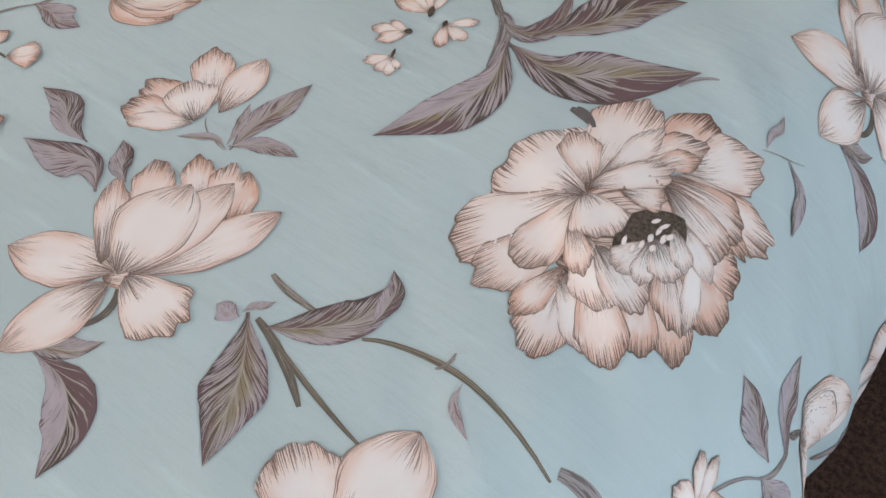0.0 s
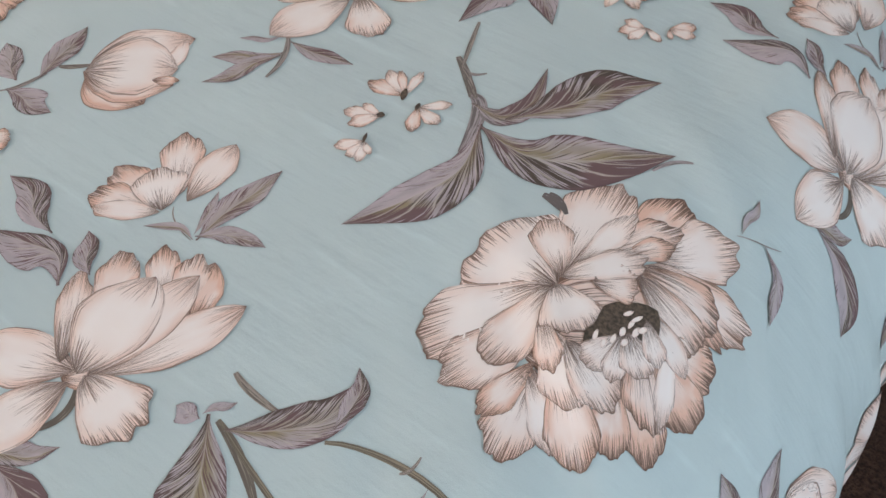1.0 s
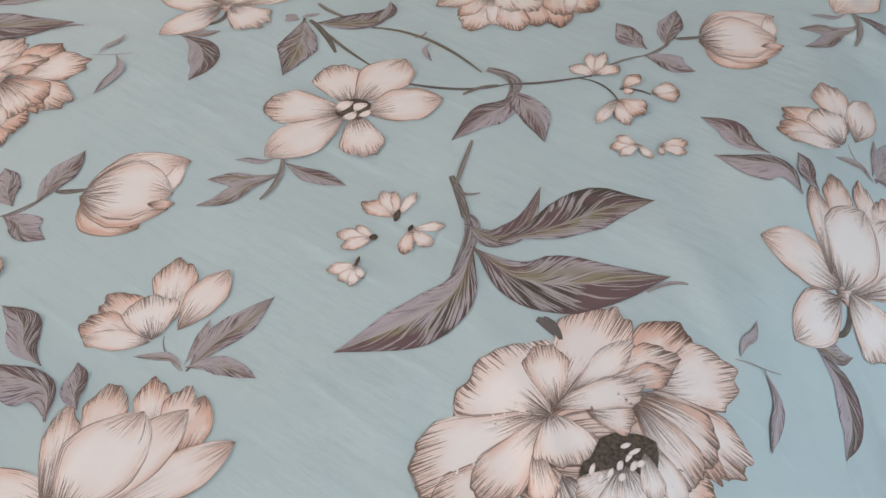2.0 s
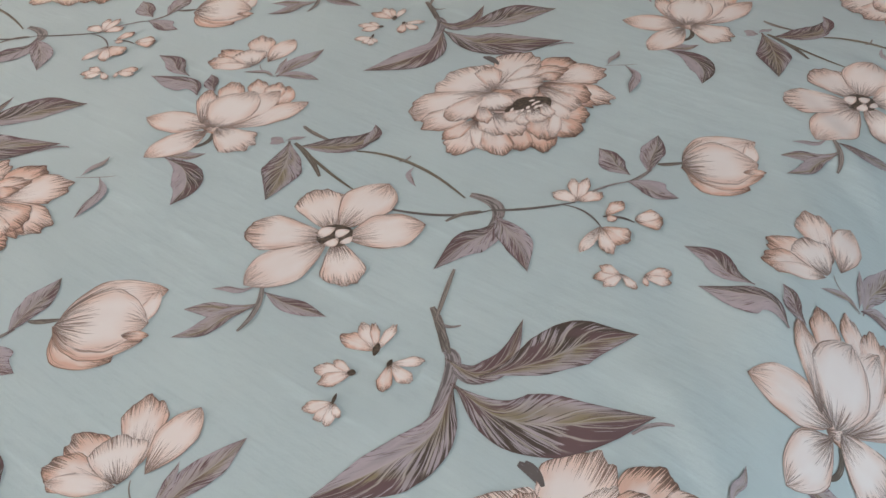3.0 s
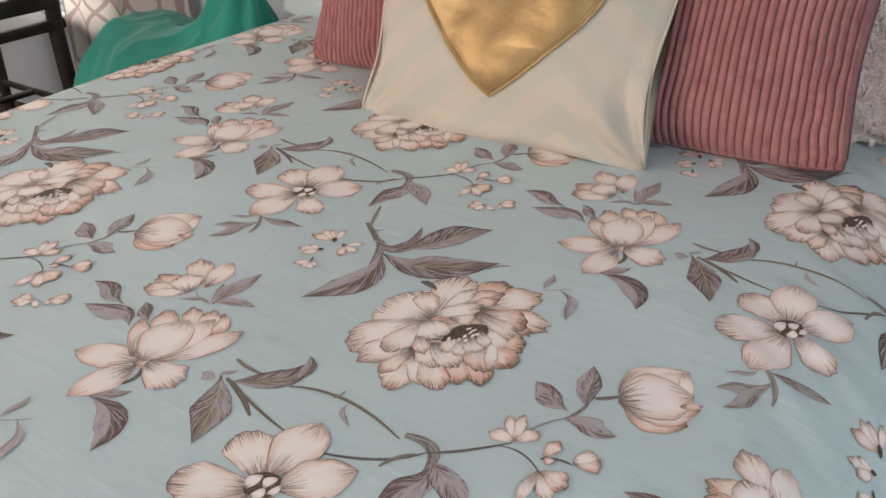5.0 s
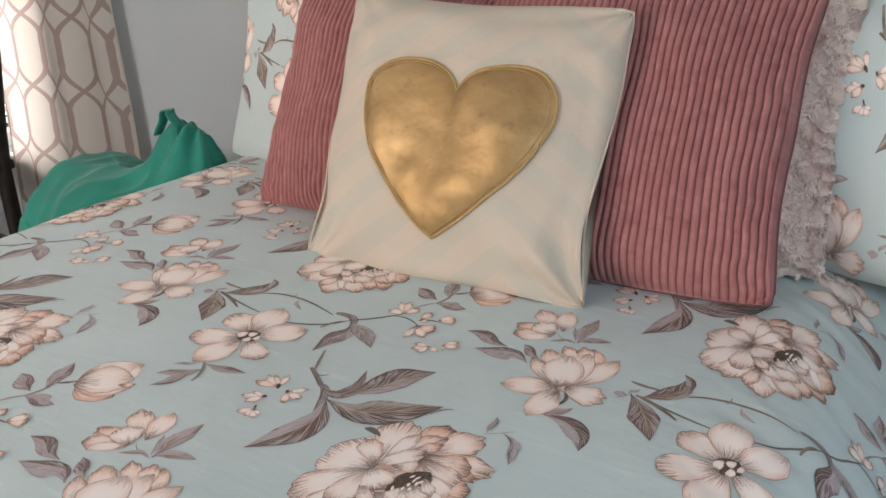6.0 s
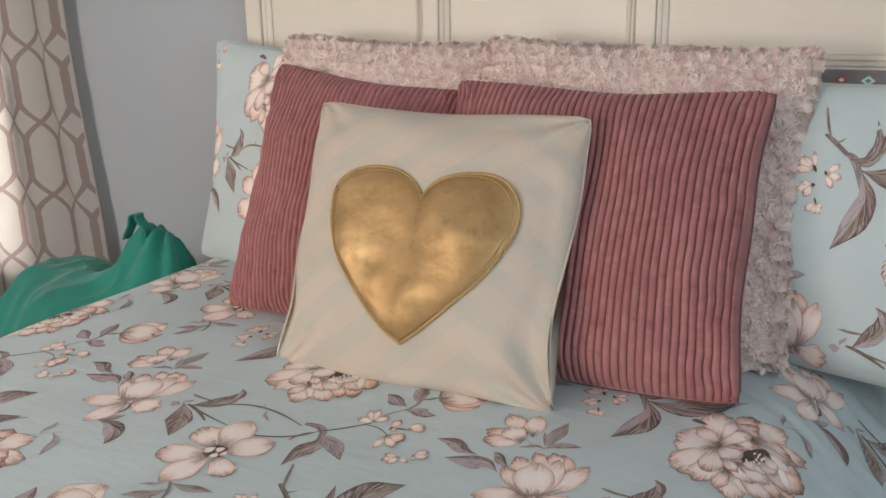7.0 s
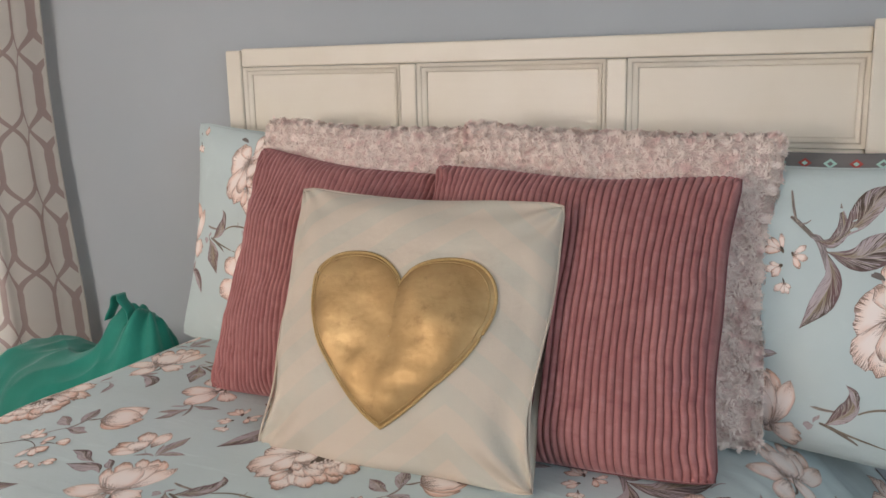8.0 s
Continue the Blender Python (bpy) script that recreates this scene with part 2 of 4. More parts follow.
def curtain_cloth():
    """White cotton voile printed with interlaced mauve ogee chains."""
    n = Nodes("ogee_curtain_cloth")
    u, v = n.uv("shape")
    cell = n.math("SUBTRACT", n.math("FRACT", n.math("MULTIPLY", u, 1 / 0.115)), 0.5)
    th = n.math("MULTIPLY", v, 2 * math.pi / 0.44)
    swing = n.math("ADD", n.math("MULTIPLY", n.math("SINE", th), 0.60), n.math("MULTIPLY", n.math("SINE", n.math("MULTIPLY", th, 3.0)), 0.09))
    near = 9.0
    for k in (-1.0, 0.0, 1.0):  # strands of the next chains overlap this one
        for strand in (n.math("SUBTRACT", cell, swing), n.math("ADD", cell, swing)):
            near = n.math("MINIMUM", near, n.math("ABSOLUTE", n.math("ADD", strand, k)))
    line = n.smooth(near, 0.085, 0.11, 1.0, 0.0)
    p = n.coords()
    weave = n.noise(p, 900, 2)
    col = n.mix(n.math("MULTIPLY", line, 0.9), (0.66, 0.63, 0.58), (0.38, 0.28, 0.26))
    col = n.mix(n.math("MULTIPLY", weave, 0.1), col, (0.5, 0.45, 0.4))
    n.done(col, 0.85)
    tr = n.node("ShaderNodeBsdfTranslucent", Color=col)
    mixer = n.node("ShaderNodeMixShader", Fac=0.5)
    out = n.tree.nodes["Material Output"]
    n.tree.links.new(n.bsdf.outputs[0], mixer.inputs[1])
    n.tree.links.new(tr.outputs[0], mixer.inputs[2])
    n.tree.links.new(mixer.outputs[0], out.inputs[0])
    return n.mat


def plain(name, a, b, rough=0.5, scale=20, **rest):
    n = Nodes(name)
    p = n.coords()
    f = n.noise(p, scale, 4)
    n.bump(n.noise(p, scale * 12, 3), 0.1, 0.001)
    return n.done(n.mix(n.smooth(f, 0.3, 0.7), a, b), rough, **rest)


M_DUVET, M_PETAL, M_LEAF, M_STEM = duvet_cloth(), petal_ink(), leaf_ink(), stem_ink()
M_CORD, M_CHEVRON, M_GOLD, M_FUR = corduroy(), chevron_cloth(), gold_leather(), fur()
M_BACKING = fur_backing()
M_WOOD, M_WALL = painted_wood(), wall_paint("blue_grey_paint", (0.42, 0.45, 0.47), (0.40, 0.43, 0.45))
M_CEIL = wall_paint("white_ceiling_paint", (0.8, 0.8, 0.78), (0.77, 0.77, 0.75))
M_CARPET, M_CURTAIN = carpet_pile(), curtain_cloth()
M_TEAL = cloth("teal_canvas", (0.009, 0.21, 0.15), (0.012, 0.27, 0.195), 500, 0.2, 0.7, 0.5)
M_DARK = plain("dark_stained_wood", (0.012, 0.008, 0.006), (0.026, 0.017, 0.012), 0.6, 14)
M_WHITE = plain("white_gloss_trim", (0.8, 0.8, 0.78), (0.74, 0.74, 0.72), 0.4)
M_SHEET = cloth("white_mattress_ticking", (0.75, 0.74, 0.7), (0.7, 0.69, 0.66))
M_GREY = cloth("grey_cotton", (0.22, 0.20, 0.19), (0.18, 0.165, 0.16))
M_RED, M_MINT = plain("red_print", (0.45, 0.08, 0.06), (0.38, 0.06, 0.05), 0.7), plain("mint_print", (0.45, 0.68, 0.6), (0.4, 0.62, 0.55), 0.7)
M_THREAD = plain("gold_thread", (0.42, 0.27, 0.10), (0.5, 0.33, 0.13), 0.5, 200)
M_DARKINK = plain("dark_print", (0.05, 0.037, 0.026), (0.16, 0.11, 0.075), 0.7, 420)
M_GLASS = bpy.data.materials.new("window_glass")
M_GLASS.use_nodes = True
_g = M_GLASS.node_tree.nodes["Principled BSDF"]
_g.inputs["Transmission Weight"].default_value, _g.inputs["Roughness"].default_value, _g.inputs["IOR"].default_value = 1.0, 0.0, 1.45

# ---- mesh helpers ----


def part(name, bm, material, parent=None, label="", smooth=False):
    """Links a bmesh as one mesh object under a thing or a part."""
    data = bpy.data.meshes.new(name)
    bm.to_mesh(data)
    bm.free()
    if material is not None:
        data.materials.append(material)
    if smooth:
        for f in data.polygons:
            f.use_smooth = True
    ob = new(name, data)
    if parent is not None:
        ob.parent = parent
    if label:
        tagged(ob, label)
    return ob


def thing(name, at, label, category, group="", kind=""):
    ob = new(name)
    ob.matrix_world = at
    return tagged(ob, label, category, group, kind)


def box(x0, x1, y0, y1, z0, z1, bevel=0.0, bm=None):
    bm = bm or bmesh.new()
    made = bmesh.ops.create_cube(bm, size=1)["verts"]
    for v in made:
        v.co = Vector(((x0 + x1) / 2 + v.co.x * (x1 - x0), (y0 + y1) / 2 + v.co.y * (y1 - y0), (z0 + z1) / 2 + v.co.z * (z1 - z0)))
    if bevel:
        es = list({e for v in made for e in v.link_edges})
        bmesh.ops.bevel(bm, geom=es, offset=bevel, segments=2, profile=0.5, affect="EDGES")
    return bm


def sheet(rows, closed_u=False, closed_v=False, uv=None, bm=None):
    """A quad sheet from rows of points; uv(i, j) gives the first UV layer."""
    bm = bm or bmesh.new()
    vs = [[bm.verts.new(p) for p in r] for r in rows]
    lay = (bm.loops.layers.uv.get("shape") or bm.loops.layers.uv.new("shape")) if uv else None
    nr, nc = len(rows), len(rows[0])
    for i in range(nr if closed_v else nr - 1):
        for j in range(nc if closed_u else nc - 1):
            ids = [(i, j), (i, j + 1), (i + 1, j + 1), (i + 1, j)]
            f = bm.faces.new([vs[a % nr][b % nc] for a, b in ids])
            f.smooth = True
            if uv:
                for loop, (a, b) in zip(f.loops, ids):
                    loop[lay].uv = uv(a, b)
    return bm


def tube(points, radius, sides=8, bm=None, closed=False):
    """A round tube along points; radius may be a function of 0..1."""
    pts = [Vector(p) for p in points]
    rows = []
    for i, p in enumerate(pts):
        a, b = pts[max(i - 1, 0)], pts[min(i + 1, len(pts) - 1)]
        if closed:
            a, b = pts[i - 1], pts[(i + 1) % len(pts)]
        d = (b - a).normalized()
        side = d.cross(Vector((0, 0, 1)) if abs(d.z) < 0.9 else Vector((1, 0, 0))).normalized()
        up = side.cross(d)
        r = radius(i / max(1, len(pts) - 1)) if callable(radius) else radius
        rows.append([p + side * (r * math.cos(k * 2 * math.pi / sides)) + up * (r * math.sin(k * 2 * math.pi / sides)) for k in range(sides)])
    bm = sheet(rows, closed_u=True, closed_v=closed, bm=bm)
    return bm


def wobble(x, y, z=0.0):
    return noise.noise(Vector((x, y, z)))


def step(a, b, x):
    t = min(1.0, max(0.0, (x - a) / (b - a)))
    return t * t * (3 - 2 * t)


# ---- the room ----
WX0, WX1, WY0, WY1, WZ = -3.2, 1.5, -1.8, 2.30, 2.45
part("floor", box(WX0 - 0.15, WX1 + 0.15, WY0 - 0.15, WY1 + 0.15, -0.1, 0.0), M_CARPET)
tagged(bpy.data.objects["floor"], "dark brown low pile bedroom carpet", "floor", kind="structure")
tagged(part("ceiling", box(WX0 - 0.15, WX1 + 0.15, WY0 - 0.15, WY1 + 0.15, WZ, WZ + 0.1), M_CEIL), "plain white painted ceiling", "ceiling", kind="structure")


def wall_with_opening(name, along, at, out, a0, a1, o0, o1, z0, z1, label):
    """A wall 0.15 thick with one opening; along is 'x' or 'y', out the direction of its thickness."""
    bm = bmesh.new()
    b0, b1 = sorted((at, at + 0.15 * out))
    for p0, p1, q0, q1 in ((a0, o0, 0, WZ), (o1, a1, 0, WZ), (o0, o1, 0, z0), (o0, o1, z1, WZ)):
        if p1 - p0 > 0.001:
            if along == "x":
                box(p0, p1, b0, b1, q0, q1, 0, bm)
            else:
                box(b0, b1, p0, p1, q0, q1, 0, bm)
    return tagged(part(name, bm, M_WALL), label, "wall", kind="structure")


wall_with_opening("wall_north", "x", WY1, 1, WX0, WX1, -3.05, -2.26, 0.40, 2.08, "matte blue-grey painted wall behind the bed")
wall_with_opening("wall_east", "y", WX1, 1, WY0, WY1, -0.5, 0.9, 0.9, 2.1, "matte blue-grey painted side wall with window")
wall_with_opening("wall_south", "x", WY0, -1, WX0, WX1, -2.8, -1.2, 0.75, 1.95, "matte blue-grey painted wall at the bed's foot")
tagged(part("wall_west", box(WX0 - 0.15, WX0, WY0, WY1, 0, WZ), M_WALL), "matte blue-grey painted side wall", "wall", kind="structure")


def window(name, along, at, out, o0, o1, z0, z1):
    """Frame, sill, mullion and two glass panes within an opening."""
    w = thing(name, Matrix(), "white framed bedroom window", "window", kind="structure")
    def bar(label, p0, p1, q0, q1, d0, d1):
        c0, c1 = sorted((at + out * d0, at + out * d1))
        bm = box(p0, p1, c0, c1, q0, q1, 0.004) if along == "x" else box(c0, c1, p0, p1, q0, q1, 0.004)
        return part(label, bm, M_WHITE, w)
    for p0, p1, q0, q1 in ((o0, o0 + 0.05, z0, z1), (o1 - 0.05, o1, z0, z1), (o0 + 0.05, o1 - 0.05, z1 - 0.05, z1), (o0 + 0.05, o1 - 0.05, z0, z0 + 0.05)):
        bar("window_frame", p0, p1, q0, q1, 0.05, 0.10)
    zm = (z0 + z1) / 2
    bar("meeting_rail", o0 + 0.05, o1 - 0.05, zm - 0.02, zm + 0.02, 0.05, 0.09)
    bar("window_sill", o0 - 0.04, o1 + 0.04, z0 - 0.03, z0 - 0.002, -0.03, 0.1)
    for q0, q1 in ((z0 + 0.05, zm - 0.02), (zm + 0.02, z1 - 0.05)):
        c0, c1 = sorted((at + out * 0.068, at + out * 0.072))
        bm = box(o0 + 0.05, o1 - 0.05, c0, c1, q0, q1) if along == "x" else box(c0, c1, o0 + 0.05, o1 - 0.05, q0, q1)
        part("pane", bm, M_GLASS, w).visible_shadow = False
    return w


window("window_1", "x", WY1, 1, -3.05, -2.26, 0.40, 2.08)
window("window_2", "y", WX1, 1, -0.5, 0.9, 0.9, 2.1)
window("window_3", "x", WY0, -1, -2.8, -1.2, 0.75, 1.95)

# ---- bed: frame, mattress, headboard ----
BX0, BX1, BY0, BY1, BZ = -1.22, 0.078, 0.26, 2.20, 0.62  # the flat of the duvet
bed = thing("bed_base", pose(-0.52, 1.2, 0), "low upholstered bed base under the floral duvet", "bed base")
def under(bm):
    bmesh.ops.translate(bm, vec=(0.52, -1.2, 0), verts=bm.verts)
    return bm
part("box_spring", under(box(-1.24, 0.13, 0.27, 2.21, 0.14, 0.34, 0.02)), M_SHEET, bed)
for x in (-1.2, 0.08):
    for y in (0.3, 2.12):
        part("leg", under(box(x - 0.03, x + 0.03, y - 0.03, y + 0.03, 0, 0.138, 0.004)), M_DARK, bed)
tagged(part("mattress", box(-1.24, 0.13, 0.27, 2.21, 0.342, 0.575, 0.06), M_SHEET, smooth=True), "white mattress beneath the floral duvet", "mattress")

HX0, HX1, HY, HT = -1.242, 0.252, 2.22, 1.306
headboard = thing("headboard", pose((HX0 + HX1) / 2, HY, 0), "cream painted wooden headboard with three recessed panels", "headboard")
def hb(name, x0, x1, y0, y1, z0, z1, bevel=0.004):
    bm = box(x0 - (HX0 + HX1) / 2, x1 - (HX0 + HX1) / 2, y0, y1, z0, z1, bevel)
    return part(name, bm, M_WOOD, headboard)
hb("post", HX0, HX0 + 0.045, -0.004, 0.06, 0, HT - 0.004)
hb("post", HX1 - 0.058, HX1, -0.012, 0.06, 0, HT + 0.012)
hb("top_rail", HX0 + 0.046, HX1 - 0.059, 0, 0.05, 1.262, HT)
hb("bottom_rail", HX0 + 0.046, HX1 - 0.059, 0, 0.05, 0.40, 1.091)
STILES = (-0.735, -0.262)
for c in STILES:
    hb("stile", c - 0.021, c + 0.021, 0.001, 0.05, 1.092, 1.261)
edges = [HX0 + 0.046] + [c + s for c in STILES for s in (-0.022, 0.022)] + [HX1 - 0.059]
for i in range(3):
    a, b = edges[2 * i] - (HX0 + HX1) / 2, edges[2 * i + 1] - (HX0 + HX1) / 2
    part("panel", box(a, b, 0.0185, 0.045, 1.092, 1.261), M_WOOD, headboard)
    for k, (inset, depth) in enumerate(((0.0, 0.004), (0.010, 0.009))):  # stepped moulding round the recess
        bm = bmesh.new()
        w = 0.0095
        x0, x1, z0, z1 = a + inset, b - inset, 1.092 + inset, 1.261 - inset
        prof = [(0, depth), (w * 0.6, depth + 0.003), (w, depth + 0.007), (w, 0.018), (0, 0.018)]
        rows = [[(x0 + o, y, z0 + o), (x1 - o, y, z0 + o), (x1 - o, y, z1 - o), (x0 + o, y, z1 - o)] for o, y in prof]
        part("moulding", sheet(rows, closed_u=True), M_WOOD, headboard)

# ---- duvet ----
RAD = 0.085
RAD_OPEN = 0.19  # the open side droops in a wider curve


def bend(s, lo, hi):
    """Fabric length s across the bed to (place, drop below the top)."""
    for edge, sign, rad in ((lo, -1, RAD), (hi, 1, RAD_OPEN)):
        d = (s - edge) * sign
        if d > 0:
            q = rad * math.pi / 2
            if d < q:
                a = d / rad
                return edge + sign * rad * math.sin(a), rad * (1 - math.cos(a))
            return edge + sign * rad, rad + d - q
    return s, 0.0


def duvet_at(s, t):
    """A point of the duvet from fabric coordinates, and how far it hangs."""
    hi = BX1 - 0.045 * step(1.1, 1.9, t)
    lo = BX0 + 0.05 * step(1.6, 0.9, t)
    x, dx = bend(s, lo, hi)
    y, dy = bend(t, BY0, 9.0)
    z = BZ - max(dx, dy)
    hang = step(0.03, 0.30, max(dx, dy))
    if dx > 0 or dy > 0:
        wave = 0.028 * wobble(t * 5.5, s * 1.3, 3) + 0.016 * wobble(t * 15, s * 3, 7) + 0.007 * wobble(t * 34, s * 7, 8)
        wave2 = 0.028 * wobble(s * 5.5, t * 1.3, 5) + 0.014 * wobble(s * 15, t * 3, 9)
        grow = step(0.02, 0.14, max(dx, dy))
        if dx > 0:
            x += (1 if s > hi else -1) * (wave * grow + 0.012 * hang + (0.13 if s > hi else 0.0) * hang * step(1.2, 2.0, t))
        if dy > 0:
            y -= wave2 * grow + 0.04 * hang
    z += 0.004 * wobble(s * 3.1, t * 3.1, 1) + 0.0015 * wobble(s * 9, t * 9, 2)
    near = step(hi - 0.16, hi + 0.11, s)
    z += near * (0.007 * wobble(t * 13 + s * 9, s * 4, 11) + 0.0042 * wobble(t * 30 + s * 22, s * 9, 12))
    z += 0.010 * step(0.12, -0.05, abs(s - hi - 0.07)) * wobble(t * 6, 4.4, 0)
    return Vector((x, y, max(z, 0.16)))


def lifted(surface, s, t, up):
    """A point on a surface(s, t), raised along its normal."""
    e = 0.004
    p = surface(s, t)
    nrm = (surface(s + e, t) - p).cross(surface(s, t + e) - p)
    return p + nrm.normalized() * up if nrm.length > 1e-12 else p


S0, S1, T0, T1 = BX0 - 0.52, BX1 + 0.62, BY0 - 0.5, 2.215
duvet = thing("duvet", Matrix(), "pale aqua cotton duvet cover printed with peonies and magnolias", "duvet")
nS, nT = 400, 400
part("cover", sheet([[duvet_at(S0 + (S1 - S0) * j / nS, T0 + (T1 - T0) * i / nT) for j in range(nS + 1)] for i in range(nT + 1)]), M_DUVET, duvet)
hem = [duvet_at(S1, T0 + (T1 - T0) * i / 120) for i in range(121)]
part("hem", tube(hem, 0.004, 6), M_DUVET, duvet)
hem = [duvet_at(S0, T0 + (T1 - T0) * i / 120) for i in range(121)]
part("hem", tube(hem, 0.004, 6), M_DUVET, duvet)

# ---- cushions ----


class Cushion:
    """A pillow: w wide, h high, d deep, corners drawn out; stands on its lower edge, its front towards -y."""

    def __init__(self, w, h, d, pinch=0.05, puff=0.42, lumps=0.006, seed=0.0, sag=0.0):
        self.sag, self.warp = sag, None
        self.w, self.h, self.d, self.pinch, self.puff, self.lumps, self.seed = w, h, d, pinch, puff, lumps, seed

    def at(self, u, v, side=-1, extra=0.0):
        c, k = math.cos, math.pi / 2
        if self.warp:
            u = self.warp(u, v)
        x = self.w / 2 * u * (1 - self.pinch * c(v * k) * abs(u))
        z = self.h / 2 * v * (1 - self.pinch * (1.0 if v > 0 else -0.15) * c(u * k) * abs(v)) + self.h / 2
        e = max(0.0, (1 - u * u) * (1 - v * v))
        y = self.d / 2 * e ** self.puff
        n1 = wobble(u * 1.7 + self.seed, v * 1.7, side) * self.lumps * min(1, e * 4)
        rim = wobble(u * 1.5 + self.seed, v * 1.5, 5) * self.lumps * 0.9
        n2 = wobble(u * 4.5 + self.seed, v * 4.5, side + 9) * self.lumps * 0.5 * min(1, e * 6)
        corner = (abs(u) * abs(v)) ** 3
        x *= 1 - 0.012 * corner ** 6
        z -= 0.005 * corner ** 6 * (1 if v > 0 else -1)
        n2 += 0.5 * self.lumps * corner * math.sin(9 * math.atan2(1.001 - abs(u), 1.001 - abs(v)))
        z -= self.sag * (u + 1) / 2 * (v + 1) / 2
        return Vector((x + rim, side * (y + n1 * 2 + n2 + extra), z + rim * 0.8))

    def sample(self, n):
        return [math.sin((2 * i / n - 1) * math.pi / 2) for i in range(n + 1)]

    def mesh(self, nu, nv, relief=None, even=False):
        us = [2 * i / nu - 1 for i in range(nu + 1)] if even else self.sample(nu)
        vs = self.sample(nv)
        bm = bmesh.new()
        for side in (-1, 1):
            rows = []
            for v in vs:
                row = []
                for u in us:
                    row.append(self.at(u, v, side, relief(u, v) if relief else 0.0))
                rows.append(row if side == -1 else row[::-1])
            uvs = us if side == -1 else us[::-1]
            sheet(rows, uv=lambda a, b: (uvs[b] * 0.5 + 0.5, vs[a] * 0.5 + 0.5), bm=bm)
        bmesh.ops.remove_doubles(bm, verts=bm.verts, dist=0.0004)
        return bm

    def edge(self, n=24):
        ring = [(-1 + 2 * i / n, -1) for i in range(n)] + [(1, -1 + 2 * i / n) for i in range(n)]
        ring += [(1 - 2 * i / n, 1) for i in range(n)] + [(-1, 1 - 2 * i / n) for i in range(n)]
        return [self.at(u, v, -1) for u, v in ring]


def leaning(x, y, z, back, turn=0.0, roll=0.0):
    """A pillow's pose: the middle of its lower edge, how far it leans back, turns and rolls."""
    return Matrix.Translation((x, y, z)) @ pose(0, 0, 0, 0, 0, turn) @ pose(0, 0, 0, -back, 0, 0) @ pose(0, 0, 0, 0, roll, 0)


def cord_pillow(at, w, h, label, seed, sag):
    c = Cushion(w, h, 0.19, 0.055, 0.42, 0.009, seed, sag)
    ob = thing("corduroy_pillow", at, label, "pillow", "corduroy pillows")
    ribs = 46
    def crumple(u, v):  # wales wander, most of all where the cover is slack by its sides
        slack = step(0.55, 0.95, abs(u)) * (1 - abs(u) ** 12)
        return u + slack * (0.011 * wobble(v * 7, u * 3, seed) + 0.006 * wobble(v * 17, u * 5, seed)) + 0.0015 * wobble(v * 4, u * 9, seed + 2) * (1 - abs(u) ** 8)
    def wale(u, v):
        puck = step(0.80, 0.97, abs(v)) * (1 - abs(v) ** 20)
        side = step(0.6, 0.95, abs(u)) * (1 - abs(u) ** 20)
        rib = abs(math.sin((u * 0.5 + 0.5) * ribs * math.pi)) ** 0.5
        return 0.0070 * rib * (1 + 0.25 * wobble(u * 40, v * 9, 3)) - 0.001 + puck * 0.007 * wobble(u * 11, v * 5, seed) + side * 0.009 * wobble(u * 5, v * 9, seed + 4)
    c.warp = crumple
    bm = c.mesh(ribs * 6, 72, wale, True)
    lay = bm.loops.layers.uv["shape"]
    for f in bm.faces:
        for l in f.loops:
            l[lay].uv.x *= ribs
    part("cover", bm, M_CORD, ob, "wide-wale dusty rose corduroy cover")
    part("seam", tube(c.edge(), 0.0022, 6, closed=True), M_CORD, ob)
    return ob


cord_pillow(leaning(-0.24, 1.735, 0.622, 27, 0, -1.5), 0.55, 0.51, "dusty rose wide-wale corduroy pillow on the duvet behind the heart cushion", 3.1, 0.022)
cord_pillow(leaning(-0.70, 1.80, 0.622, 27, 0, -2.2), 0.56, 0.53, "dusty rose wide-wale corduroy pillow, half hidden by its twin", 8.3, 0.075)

heart_c = Cushion(0.515, 0.475, 0.145, 0.045, 0.50, 0.010, 1.7, 0.018)
heart_pillow = thing("heart_pillow", leaning(-0.460, 1.612, 0.614, 25, 0, -2), "cream throw pillow with faint mint chevrons and gold heart", "pillow")


def corner_folds(u, v):
    """Slack folds that run out of the corners, deeper at the bottom."""
    m = max(0.0, min(1.0, (abs(u) * abs(v) - 0.32) / 0.3)) * max(0.0, 1 - (abs(u) * abs(v)) ** 4)
    fan = math.atan2(1.06 - abs(u), 1.06 - abs(v))
    edge = max(0.0, min(1.0, (max(abs(u), abs(v)) - 0.74) / 0.15)) * (1 - max(abs(u), abs(v)) ** 6)
    return m * (0.011 if v < 0 else 0.004) * math.sin(11 * fan + 2 * u + 3 * v) + edge * 0.004 * wobble(u * 6, v * 6, 7)


def slack_sides(u, v):
    """The sides draw in above the lower corners, which stick out as ears."""
    waist = 0.085 if u < 0 else 0.045
    return u * (1 - waist * abs(u) ** 4 * math.exp(-((v + 0.48) / 0.34) ** 2))


heart_c.warp = slack_sides
part("cover", heart_c.mesh(64, 64, corner_folds), M_CHEVRON, heart_pillow)
part("piping", tube(heart_c.edge(), 0.0022, 6, closed=True), M_CHEVRON, heart_pillow)


def bezier(p, q, r, w, t):
    k = 1 - t
    return [k ** 3 * p[i] + 3 * k * k * t * q[i] + 3 * k * t * t * r[i] + t ** 3 * w[i] for i in (0, 1)]


